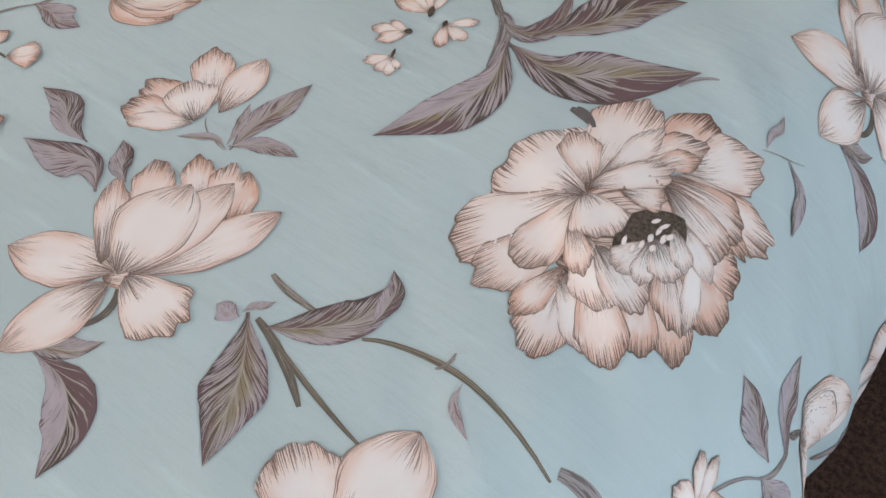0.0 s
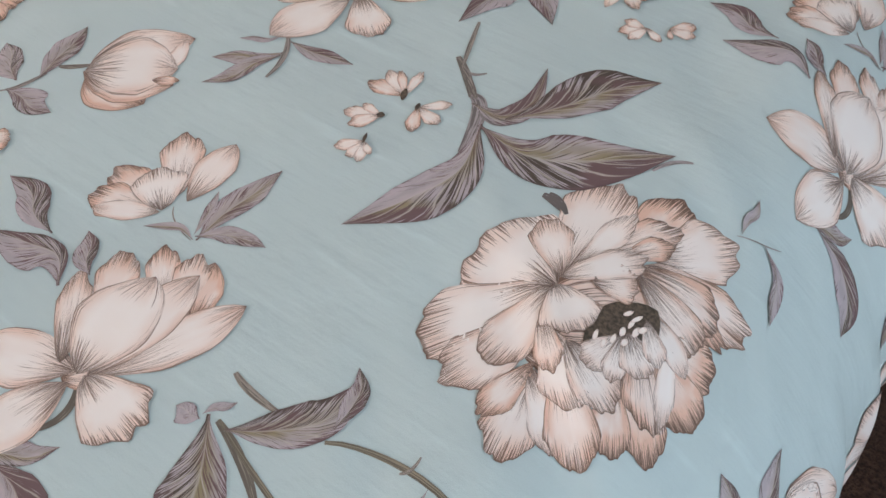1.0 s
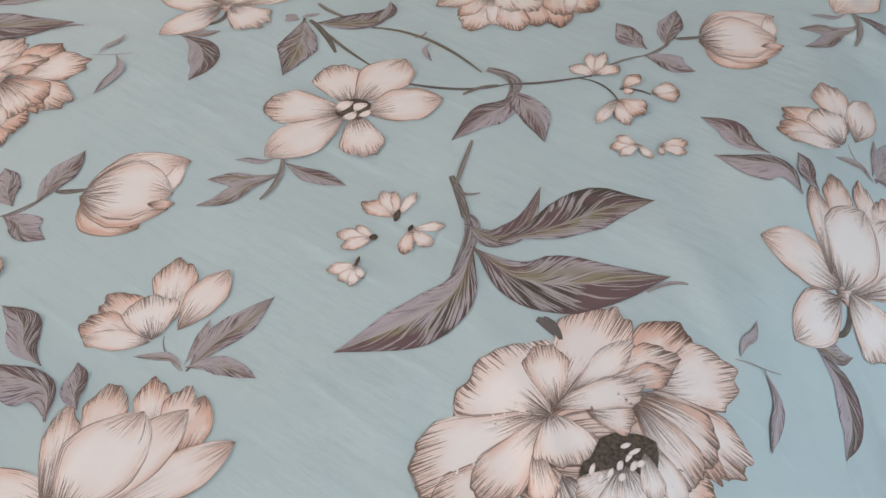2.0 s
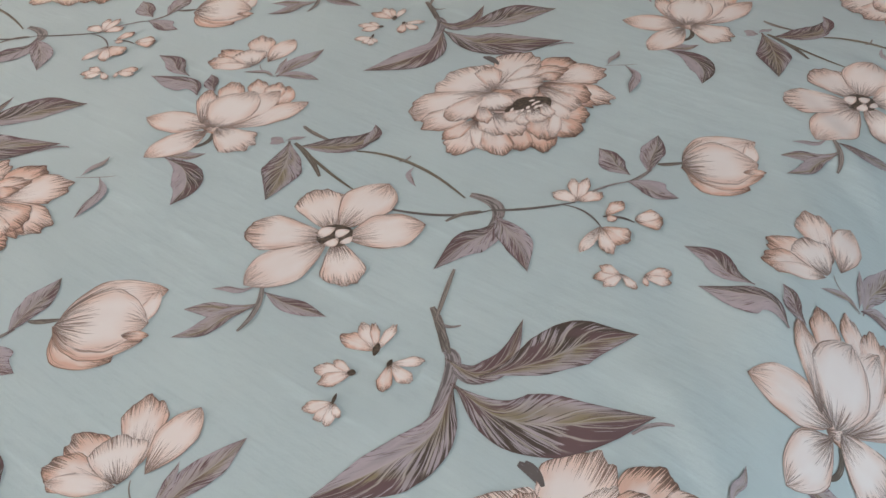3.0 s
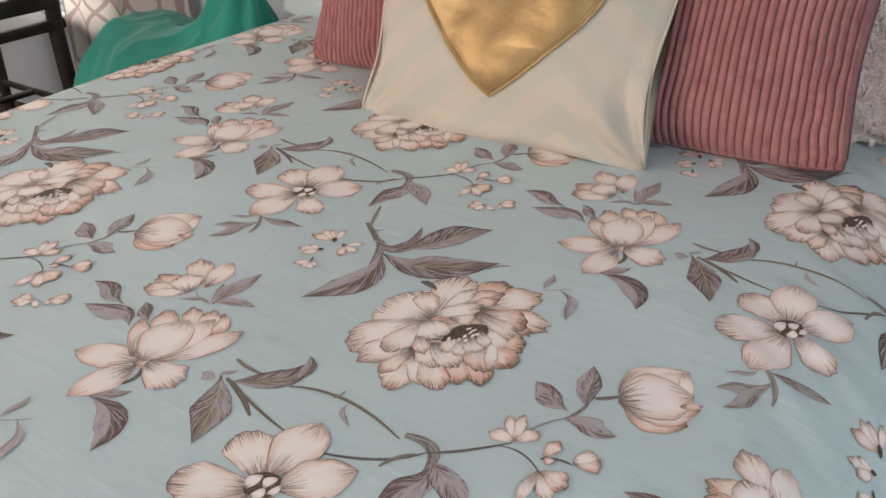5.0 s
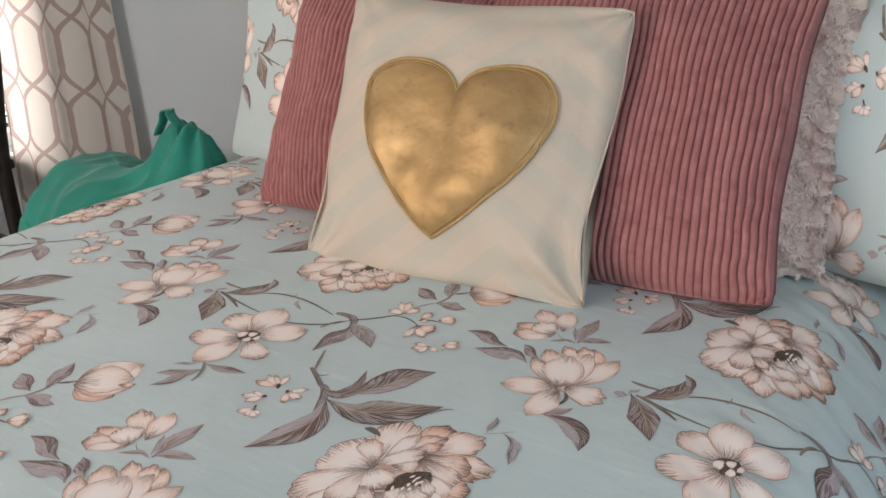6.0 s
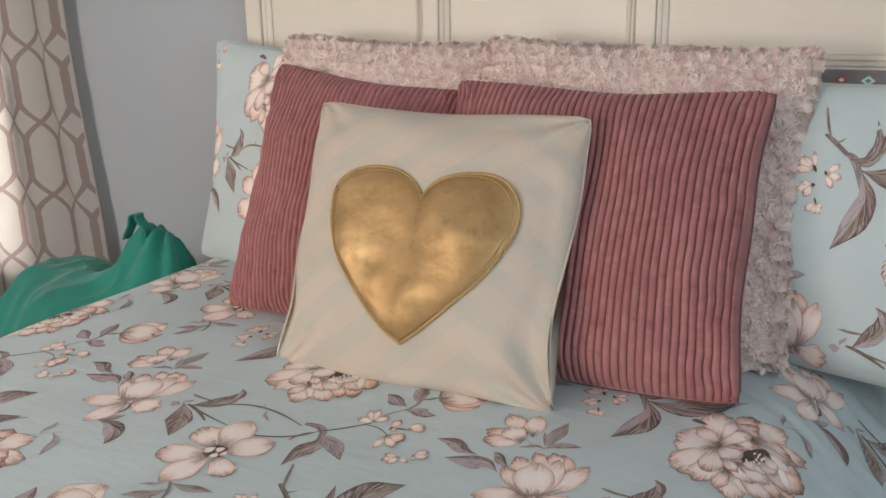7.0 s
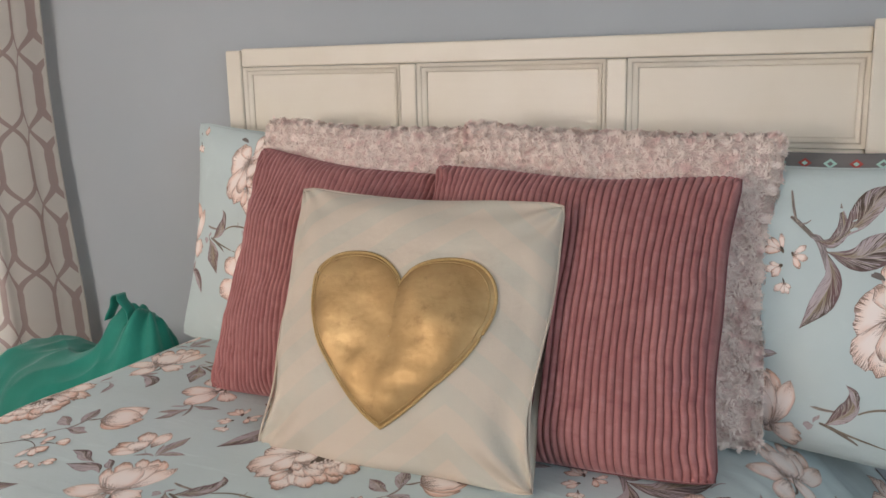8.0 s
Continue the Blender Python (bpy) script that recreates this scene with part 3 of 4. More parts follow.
def heart_uv(a, r):
    """The heart's outline at angle a, scaled by r, in the pillow's own coordinates."""
    f = (a / math.pi) % 2
    sign, f = (1, f) if f <= 1 else (-1, 2 - f)
    if f < 0.25:
        x, y = bezier((0, 0.63), (0.07, 0.84), (0.27, 1.0), (0.53, 1.0), f * 4)
    elif f < 0.5:
        x, y = bezier((0.53, 1.0), (0.82, 1.0), (1.0, 0.76), (1.0, 0.42), f * 4 - 1)
    else:
        x, y = bezier((1.0, 0.42), (1.0, -0.08), (0.46, -0.64), (0, -1.0), f * 2 - 1)
    x, y = sign * x * 0.65 * r, y * 0.595 * r
    return 0.036 + x + 0.02 * y, -0.108 + y


rows = []
for k in range(15):
    r = 1 - (k / 14) ** 1.3 if k < 14 else 0.004
    row = []
    for i in range(96):
        u, v = heart_uv(2 * math.pi * i / 96, max(r, 0.004))
        puff = 0.003 + 0.009 * (1 - r * r) ** 0.6 + 0.0022 * wobble(u * 5, v * 5, 4)
        row.append(heart_c.at(u, v, -1, puff))
    rows.append(row)
part("gold_heart", sheet(rows, closed_u=True), M_GOLD, heart_pillow, "crinkled metallic gold leather heart")
part("heart_stitching", tube([heart_c.at(*heart_uv(2 * math.pi * i / 120, 1.012), -1, 0.003) for i in range(120)], 0.0026, 6, closed=True), M_THREAD, heart_pillow)
part("stitch_line", tube([heart_c.at(*heart_uv(2 * math.pi * i / 120, 0.965), -1, 0.0062) for i in range(120)], 0.0009, 5, closed=True), M_THREAD, heart_pillow)


def fur_pillow(at, w, h, d, label, seed, tufts, low, side):
    """low and side: the pile is combed out above this height and beyond this side; the rest is pressed flat."""
    c = Cushion(w, h, d, 0.045, 0.38, 0.010, seed, 0.02)
    ob = thing("faux_fur_pillow", at, label, "pillow", "faux fur pillows")
    part("cover", c.mesh(30, 30), M_BACKING, ob)
    rnd = random.Random(int(seed * 10))
    bm = bmesh.new()
    for i in range(tufts):
        u, v = rnd.uniform(-1, 1), rnd.uniform(-1, 1)
        if rnd.random() < 0.25:
            u, v = rnd.choice(((rnd.choice((-1, 1)) * rnd.uniform(0.94, 1), v), (u, rnd.choice((-1, 1)) * rnd.uniform(0.94, 1))))
        if v < low and u * side < 0.5:
            continue
        # curls gathered round rosettes in a brick pattern
        gv = round((v + 1) * h / 0.050)
        gu = round((u + 1) * w / 0.062 - (gv % 2) * 0.5) + (gv % 2) * 0.5
        cu, cv = (gu + 0.55 * wobble(gu * 3.3, gv * 2.7, seed)) * 0.062 / w - 1, (gv + 0.6 * wobble(gu * 2.9, gv * 3.7, seed + 3)) * 0.050 / h - 1
        du, dv = (u - cu) * w / 2, (v - cv) * h / 2
        if math.hypot(du, dv) < 0.0035 * rnd.random() ** 0.5:
            continue
        dist = math.hypot(du, dv) + 1e-6
        p = lifted(lambda a, b: c.at(max(-1, min(1, a)), max(-1, min(1, b)), -1), min(u, 0.995), min(v, 0.995), 0.0)
        e = 0.02
        q = c.at(max(-1, min(0.98, u)) + e, v, -1) - c.at(max(-1, min(0.98, u)), v, -1)
        r = c.at(u, max(-1, min(0.98, v)) + e, -1) - c.at(u, max(-1, min(0.98, v)), -1)
        q, r = q.normalized(), r.normalized()
        nrm = q.cross(r).normalized()
        if nrm.length < 0.5:
            continue
        ang = math.atan2(dv, du) + 1.1 + rnd.uniform(-0.8, 0.8)
        d1 = q * math.cos(ang) + r * math.sin(ang)
        d2 = nrm.cross(d1)
        ln, wd = rnd.uniform(0.004, 0.0085), rnd.uniform(0.0008, 0.0017)
        rise = rnd.uniform(0.2, 0.65) * (0.35 + 1.3 * min(1, dist / 0.013))
        pts = []
        for k, (f, g) in enumerate(((0, 0.0), (0.5, 0.75), (1.0, 0.85))):
            mid = p + d1 * (ln * f) + nrm * (ln * rise * g) + d2 * (0.3 * ln * f * f)
            wk = wd * (1 - 0.6 * f)
            pts.append((bm.verts.new(mid - d2 * wk), bm.verts.new(mid + d2 * wk)))
        for k in range(2):
            bm.faces.new((pts[k][0], pts[k][1], pts[k + 1][1], pts[k + 1][0])).smooth = True
    tagged(part("fur_pile", bm, M_FUR, ob), "curly blush faux fur in swirled rosettes", kind="stuff")
    return ob


fur_pillow(leaning(-0.22, 1.905, 0.622, 19, 0, -0.5), 0.61, 0.555, 0.16, "blush pink faux fur pillow with rosettes leaning on the sham", 2.2, 52000, 0.25, 1)
fur_pillow(leaning(-0.762, 1.925, 0.622, 19, 0, -0.5), 0.52, 0.555, 0.16, "blush pink faux fur pillow with rosettes beside the propped sham", 6.4, 46000, 0.35, -1)

sham_cr = Cushion(0.70, 0.488, 0.20, 0.05, 0.40, 0.010, 4.5)
sham_cl = Cushion(0.72, 0.53, 0.18, 0.09, 0.40, 0.010, 9.5)
sham_r = thing("pillow_sham", leaning(0.02, 2.02, 0.60, 12, -10, 0), "aqua floral pillow sham overhanging the bed's open side", "pillow sham", "floral shams")
sham_l = thing("pillow_sham", leaning(-0.945, 2.06, 0.595, 10, 0, 3), "aqua floral pillow sham propped against the headboard", "pillow sham", "floral shams")
for c, ob in ((sham_cr, sham_r), (sham_cl, sham_l)):
    part("cover", c.mesh(40, 40), M_DUVET, ob)
    part("seam", tube(c.edge(), 0.003, 6, closed=True), M_DUVET, ob)

grey_c = Cushion(0.42, 0.485, 0.10, 0.03, 0.42, 0.004, 12.5)
grey_pillow = thing("patterned_pillow", leaning(0.10, 2.135, 0.612, 3, 0, 0), "grey pillow with red and mint diamond border behind the sham", "pillow")
part("cover", grey_c.mesh(30, 30), M_GREY, grey_pillow)


def diamond(cu, cv, ru, rv, up, mat):
    ring = [grey_c.at(cu + ru * a, cv + rv * b, -1, up) for a, b in ((1, 0), (0.5, 0.5), (0, 1), (-0.5, 0.5), (-1, 0), (-0.5, -0.5), (0, -1), (0.5, -0.5))]
    hub = grey_c.at(cu, cv, -1, up)
    part("printed_diamond", sheet([[hub] * 8, ring], closed_u=True), mat, grey_pillow)


for i in range(9):
    u = -0.8 + 0.2 * i
    diamond(u, 0.925, 0.055, 0.036, 0.0012, M_MINT if i % 2 else M_RED)
    diamond(u, 0.925, 0.025, 0.017, 0.0020, M_GREY if i % 2 else M_MINT)

# ---- beside the bed: curtain, beanbag, chair ----
curtain = thing("curtain", Matrix(), "white curtain panel printed with mauve interlaced ogee chains", "curtain")
CX0, CX1 = -2.47, -1.93


def curtain_at(f, z):
    """A point of the curtain: f from 0 to 1 across its cloth, z its height."""
    x = CX0 + (CX1 - CX0) * f + 0.012 * wobble(z * 1.5, f * 3, 2) + 0.075 * f * step(1.3, 0.3, z)
    y = 2.25 + 0.020 * math.sin(f * 3.0 * 2 * math.pi + 0.5 * math.sin(z * 1.1)) * (0.75 + 0.35 * wobble(f * 4, z * 0.8, 1))
    return Vector((x, y, z))


rows = [[curtain_at(j / 110, 0.06 + 2.1 * i / 60) for j in range(111)] for i in range(61)]
part("cloth", sheet(rows, uv=lambda a, b: (b / 110 * 0.60, 0.06 + 2.1 * a / 60)), M_CURTAIN, curtain)
for f in (0.0, 1.0):
    part("side_hem", tube([curtain_at(f, 0.06 + 2.1 * i / 60) for i in range(61)], 0.003, 6), M_CURTAIN, curtain)
rod = thing("curtain_rod", Matrix(), "slim dark metal curtain rod above the window", "curtain rod")
part("rod", tube([(-3.15, 2.215, 2.18), (-1.9, 2.215, 2.18)], 0.011, 12), M_DARK, rod)
part("finial", tube([(-1.9 + 0.01 * i, 2.215, 2.18) for i in range(6)], lambda f: 0.024 * math.sin(0.3 + f * 2.7), 12), M_DARK, rod)
for x in (-3.1, -1.93):
    part("bracket", box(x - 0.008, x + 0.008, 2.21, 2.30, 2.155, 2.17, 0.002), M_DARK, rod)


def beanbag():
    ob = thing("beanbag_chair", pose(-1.60, 1.96, 0), "slumped teal canvas beanbag chair with a carrying loop", "beanbag")
    PX, PY = 0.215, 0.08  # the gathered corner that carries the loop
    def at(a, f):
        # f from the centre of the top (0) out over the shoulder and down to the floor (1)
        if f < 0.7:
            r, z = f / 0.7 * 0.92, 0.575 * (1 - 0.22 * (f / 0.7) ** 4)
        else:
            k = (f - 0.7) / 0.3 * math.pi / 2
            r, z = 0.92 + 0.08 * math.sin(2 * k), 0.4485 * math.cos(k)
        R = 0.305 * (1 + 0.06 * wobble(math.cos(a) * 1.3, math.sin(a) * 1.3, 3))
        x, y = r * R * math.cos(a) * 1.05, r * R * math.sin(a) * 0.78
        top = step(0.05, 0.3, z)
        d = math.hypot(x - PX, y - PY)
        b = math.atan2(y - PY, x - PX)
        rise = math.exp(-((d / 0.105) ** 2.6))
        pleat = math.sin(b * 7 + 2 * wobble(x * 5, y * 5, 2)) * math.exp(-((d / 0.22) ** 2)) * step(0.0, 0.05, d)
        z += top * (0.185 * rise + 0.020 * pleat)
        z += top * (0.035 * wobble(x * 4, y * 4, 8) - 0.045 * abs(wobble(x * 7, y * 5, 6)) - 0.02 * abs(wobble(x * 15, y * 11, 5)))
        return Vector((x, y, max(z, 0.0)))
    rows = [[at(2 * math.pi * j / 150, (i + 0.02) / 84.02) for j in range(150)] for i in range(85)]
    bm = sheet([r[::-1] for r in rows], closed_u=True)
    bm.faces.new([v for v in bm.verts][:150][::-1])
    part("body", bm, M_TEAL, ob)
    hub = max((p for r in rows for p in r), key=lambda p: p.z) - Vector((-0.02, 0, 0.058))
    rows = []
    for i in range(25):
        a = math.pi * (1.2 * i / 24 - 0.1)
        c = hub + Vector((-0.035 - 0.034 * math.cos(a), -0.01 + 0.01 * math.sin(2 * a), 0.03 + 0.05 * math.sin(a)))
        rows.append([c + Vector((0.004 * math.sin(5 * a), w, 0)) for w in (-0.015, -0.005, 0.005, 0.015)])
    loop = part("carrying_loop", sheet(rows), M_TEAL, ob)
    loop.modifiers.new("thick", "SOLIDIFY").thickness = 0.003
    return ob


beanbag()


def slat_chair():
    """Dark wooden chair with a slatted back, side on to the window."""
    ob = thing("wooden_chair", pose(-2.45, 1.88, 0, 0, 0, -90), "dark-stained wooden slat-back chair by the window", "chair")
    part("seat", box(-0.22, 0.22, -0.21, 0.21, 0.43, 0.465, 0.01), M_DARK, ob)
    for x in (-0.19, 0.19):
        part("leg", tube([(x * 1.05, -0.19, 0), (x, -0.18, 0.43)], lambda f: 0.016 + 0.006 * f, 10), M_DARK, ob)
        part("leg", tube([(x, 0.22, 0), (x, 0.19, 0.43), (x, 0.20, 0.55), (x, 0.27, 1.02)], 0.024, 10), M_DARK, ob)
        part("stretcher", tube([(x, -0.18, 0.2), (x, 0.20, 0.2)], 0.011, 8), M_DARK, ob)
    part("stretcher", tube([(-0.19, 0.0, 0.2), (0.19, 0.0, 0.2)], 0.011, 8), M_DARK, ob)
    part("top_rail", box(-0.21, 0.21, 0.255, 0.285, 0.95, 1.03, 0.01), M_DARK, ob)
    part("lower_rail", box(-0.18, 0.18, 0.19, 0.22, 0.50, 0.55, 0.006), M_DARK, ob)
    for i in range(5):
        x = -0.13 + 0.065 * i
        part("spindle", tube([(x, 0.207 + 0.063 * k / 12, 0.57 + 0.38 * k / 12) for k in range(13)], lambda f: 0.011 + 0.005 * math.sin(f * math.pi) + 0.003 * math.sin(f * 18), 8), M_DARK, ob)
    return ob


slat_chair()

blind = thing("window_blind", Matrix(), "white horizontal slat blind half lowered in the window", "blind")
part("headrail", box(-3.04, -2.21, 2.302, 2.345, 2.03, 2.075, 0.004), M_WHITE, blind)
for i in range(44):
    z = 2.015 - 0.036 * i
    part("slat", box(-3.035, -2.215, -0.0125, 0.0125, -0.0008, 0.0008), M_WHITE, blind).matrix_basis = pose(0, 2.323, z, 28, 0, 0)

# ---- the printed flowers ----


class Print:
    """Gathers printed shapes of one motif in millimetres on the cloth; lays them on a surface later."""

    def __init__(self):
        self.items = []

    def fan(self, bx, by, tx, ty, w, tone=0.1, hatch=0.45, ink="petal"):
        """A petal that opens from a narrow root to a broad, scalloped edge."""
        self.items.append((ink, "fan", (bx, by, tx, ty, w, 0, 0), tone, hatch))

    def lens(self, bx, by, tx, ty, w, bow=0.0, full=1.0, tone=0.1, hatch=0.45, ink="petal"):
        """A petal or leaf with a pointed tip; bow bends it to its left, full > 1 sets its width nearer the tip."""
        self.items.append((ink, "lens", (bx, by, tx, ty, w, bow, full), tone, hatch))

    def leaf(self, bx, by, tx, ty, w, bow=0.0, tone=0.4, dark=0.3, full=0.85):
        turn = math.sin(bx * 1.7 + ty * 0.9)
        dx, dy = tx - bx, ty - by
        ln = math.hypot(dx, dy) or 1
        nx, ny = -dy / ln, dx / ln
        k1, k2 = bow * 0.9 + turn * ln * 0.05, bow * 0.9 - turn * ln * 0.045
        spine = (bx, by, bx + dx * 0.33 + nx * k1, by + dy * 0.33 + ny * k1, bx + dx * 0.68 + nx * k2, by + dy * 0.68 + ny * k2, tx, ty)
        a = 0.5 + 0.14 * turn
        tones, darks = (tone, tone * 0.35), (dark + 0.15, dark * 0.35)
        if turn > 0:
            tones, darks = tones[::-1], darks[::-1]
        self.blade(spine, w * a, w * (1 - a), tones, darks, full + 0.2)

    def blade(self, spine, left, right, tones, darks, full=1.12):
        """A turned leaf along a bent spine of four points; left and right of it differ in width, tone and darkness."""
        self.items.append(("leaf", "blade", (spine, left, right, full), tones, darks))

    def stem(self, ax, ay, mx, my, bx, by, w, tone=0.5, dark=0.3):
        self.items.append(("stem", "stem", (ax, ay, mx, my, bx, by, w), tone, dark))

    def shape(self, kind, p, seed, leafy=False):
        if kind == "stem":
            ax, ay, mx, my, bx, by, w = p
            rows = []
            for i in range(13):
                f = i / 12
                cx, cy = 2 * mx - (ax + bx) / 2, 2 * my - (ay + by) / 2
                x = (1 - f) ** 2 * ax + 2 * f * (1 - f) * cx + f * f * bx
                y = (1 - f) ** 2 * ay + 2 * f * (1 - f) * cy + f * f * by
                dx, dy = (1 - f) * (cx - ax) + f * (bx - cx), (1 - f) * (cy - ay) + f * (by - cy)
                k = math.hypot(dx, dy) or 1
                half = w / 2 * (0.25 + 0.75 * math.sin(math.pi * (0.12 + 0.83 * f)) ** 0.8)
                rows.append([(x - dy / k * half * g, y + dx / k * half * g, (g + 1) / 2, f) for g in (-1, 0, 1)])
            return rows
        if kind == "blade":
            spine, left, right, full = p
            q = [Vector(spine[i:i + 2]) for i in (0, 2, 4, 6)]
            q = [q[0] * 2 - q[1]] + q + [q[3] * 2 - q[2]]
            rows = []
            for i in range(22):
                f = i / 21
                k = min(2, int(f * 3))
                h = f * 3 - k
                a, b, c, d = q[k:k + 4]
                here = (b * 2 + (c - a) * h + (a * 2 - b * 5 + c * 4 - d) * h * h + (b * 3 - a - c * 3 + d) * h ** 3) / 2
                way = ((c - a) + (a * 2 - b * 5 + c * 4 - d) * 2 * h + (b * 3 - a - c * 3 + d) * 3 * h * h).normalized()
                half = math.sin(math.pi * f ** full) ** 1.15 if 0 < f < 1 else 0.0
                half = max(half, 0.06 * (1 - f))
                row = []
                for j in range(11):
                    g = j / 5 - 1
                    side = left if g > 0 else right
                    rag = 1 + 0.16 * wobble(f * 5, 0.6 * g, seed) + 0.05 * wobble(f * 15, g, seed)
                    off = side * g * half * rag
                    row.append((here.x - way.y * off, here.y + way.x * off, (g + 1) / 2, f))
                rows.append(row)
            return rows
        bx, by, tx, ty, w, bow, full = p
        power = 0.80 if leafy else 0.75
        dx, dy = tx - bx, ty - by
        ln = math.hypot(dx, dy) or 1
        ex, ey = dx / ln, dy / ln
        rows = []
        nv, nu = (12, 22) if kind == "fan" else (16, 8)
        for i in range(nv + 1):
            f = i / nv
            row = []
            for j in range(nu + 1):
                g = 2 * j / nu - 1
                if kind == "fan":
                    scallop = 0.085 * wobble(g * 3.2 + seed, 0.3, seed) + 0.026 * wobble(g * 9 + seed, 5, seed)
                    along = ln * (f * (1 - 0.30 * g * g * f) + scallop * f * f)
                    across = w / 2 * g * f ** 0.55 * (1 - 0.12 * f ** 5) * (1 + 0.06 * wobble(f * 3, g, seed))
                else:
                    half = math.sin(math.pi * min(1.0, f) ** full) ** power
                    rag = 1 + (0.20 if leafy else 0.10) * wobble(f * 6, 0.6 * g, seed)
                    along, across = ln * f, w / 2 * g * half * rag + bow * 4 * f * (1 - f)
                row.append((bx + ex * along - ey * across, by + ey * along + ex * across, (g + 1) / 2, f))
            rows.append(row)
        return rows


INKS = {"petal": M_PETAL, "leaf": M_LEAF, "stem": M_STEM, "dark": M_DARKINK}


NAMES = {"petal": "petal", "leaf": "leaf", "stem": "stem", "dark": "flower_heart"}


def lay(motif, name, parent, surface, place, inside, split=False, base=0.0004, rest=None):
    """Lays one motif on a surface: with split one part for each printed shape, else joined by ink into rest.
    place maps millimetres to the surface's own coordinates."""
    first = None
    for k, (ink, kind, p, tone, hatch) in enumerate(motif.items):
        grid = motif.shape(kind, p, 1.37 * k + 0.7, ink == "leaf")
        spots = [[place(x, y) for x, y, u, v in r] for r in grid]
        if not all(inside(*q) for r in spots for q in r):
            continue
        bm = bmesh.new() if split else rest.setdefault(ink, bmesh.new())
        up = base + 0.000026 * k
        la = bm.loops.layers.uv.get("shape") or bm.loops.layers.uv.new("shape")
        lb = bm.loops.layers.uv.get("tone") or bm.loops.layers.uv.new("tone")
        vs = [[bm.verts.new(lifted(surface, a, b, up)) for a, b in r] for r in spots]
        for i in range(len(grid) - 1):
            for j in range(len(grid[0]) - 1):
                ids = [(i, j), (i, j + 1), (i + 1, j + 1), (i + 1, j)]
                f = bm.faces.new([vs[a][b] for a, b in ids])
                f.smooth = True
                half = (tone, hatch) if kind != "blade" else (tone[j < 5], hatch[j < 5])
                for loop, (a, b) in zip(f.loops, ids):
                    loop[la].uv = grid[a][b][2:]
                    loop[lb].uv = half
        if split:
            ob = part(NAMES[ink] if first else "printed_" + name, bm, INKS[ink], first or parent)
            first = first or ob


def lay_rest(rest, parent):
    """The joined remainder of a print, one mesh for each ink."""
    for ink, bm in rest.items():
        tagged(part("printed_" + PLURALS[ink], bm, INKS[ink], parent), kind="stuff")


PLURALS = {"petal": "petals", "leaf": "leaves", "stem": "stems", "dark": "flower_hearts"}

peony = Print()
peony.stem(-78, 67, -68, 66, -57, 61, 7.0, 0.1, 0.9)
peony.lens(-32, -40, 57, 31, 103.4, 0.0, 1.0, 0.6, 1.0)
peony.fan(-9, 51, 4, 120, 46.9, 0.75, 0.6)
peony.fan(-32, 16, -41, 103, 62.7, 0.1, 0.55)
peony.fan(6, 62, 46, 114, 55.6, 0.15, 0.6)
peony.fan(-31, 8, -90, 19, 96.0, 0.05, 0.4)
peony.fan(-32, 16, -65, 50, 34.5, 0.15, 0.5)
peony.fan(-32, 5, -75, -76, 69.7, 0.05, 0.4)
peony.fan(-26, -18, -48, -87, 46.4, 0.1, 0.3)
peony.fan(-23, 40, 11, 96, 35.9, 0.4, 0.9)
peony.fan(-9, 51, 12, 81, 22.6, 0.6, 1.0)
peony.fan(-28, 28, -19, 86, 23.6, 0.0, 0.3)
peony.fan(5, 55, 84, 59, 51.3, 0.2, 0.5)
peony.fan(13, 55, 73, 40, 30.3, 0.5, 0.9)
peony.fan(34, 9, 80, 16, 51.9, 0.75, 0.8)
peony.fan(33, 3, 85, -18, 46.6, 0.75, 0.7)
peony.fan(33, -12, 71, -56, 40.5, 0.7, 0.8)
peony.fan(25, -24, 54, -70, 29.6, 0.6, 0.6)
peony.fan(-10, -49, 2, -109, 38.0, 0.2, 0.7)
peony.fan(-13, -46, -20, -95, 23.9, 0.4, 0.6)
peony.fan(-11, -55, 26, -87, 23.0, 0.0, 0.3)
peony.fan(0, -41, 43, -86, 38.0, 0.3, 0.6)
peony.fan(-30, 6, -37, -64, 39.1, 0.15, 0.5)
peony.fan(3, 48, 64, 47, 57.9, 0.45, 0.95)
peony.fan(7, 45, 63, 25, 38.1, 0.2, 0.9)
peony.fan(23, 28, 60, 7, 23.8, 0.5, 1.0)
peony.fan(28, 5, 64, -39, 36.8, 0.45, 0.95)
peony.fan(43, 21, 67, -32, 16.5, 0.0, 0.25)
peony.lens(28, 26, 64, 5, 18.9, 0.0, 1.1, 0.05, 0.3)
peony.fan(-18, -24, 23, -57, 38.6, 0.1, 0.55)
peony.fan(-5, -25, 40, -45, 37.6, 0.1, 0.8)
peony.fan(-26, -18, 0, -47, 20.4, 0.25, 0.9)
peony.lens(9, -27, 28, 31, 39.2, 0.0, 1.0, 0, 0, 'dark')
peony.fan(20, -1, 12, -33, 26.2, 0.05, 0.9)
peony.fan(20, -1, 29, -31, 17.7, 0.0, 0.9)
peony.fan(21, 4, 44, -15, 30.6, 0.05, 1.0)
peony.fan(26, 19, 47, -2, 18.4, 0.05, 0.9)
peony.lens(8, -15, 6, -6, 3.1, 0.0, 1, 0.0, 0.0)
peony.lens(14, -16, 13, -8, 3.0, 0.0, 1, 0, 0)
peony.lens(17, -10, 16, -2, 3.0, 0.0, 1, 0, 0)
peony.lens(19, -2, 18, 6, 4.0, 0.0, 1, 0, 0)
peony.lens(23, -7, 23, 0, 4.0, 0.0, 1, 0, 0)
peony.lens(20, 6, 20, 15, 3.0, 0.0, 1, 0, 0)
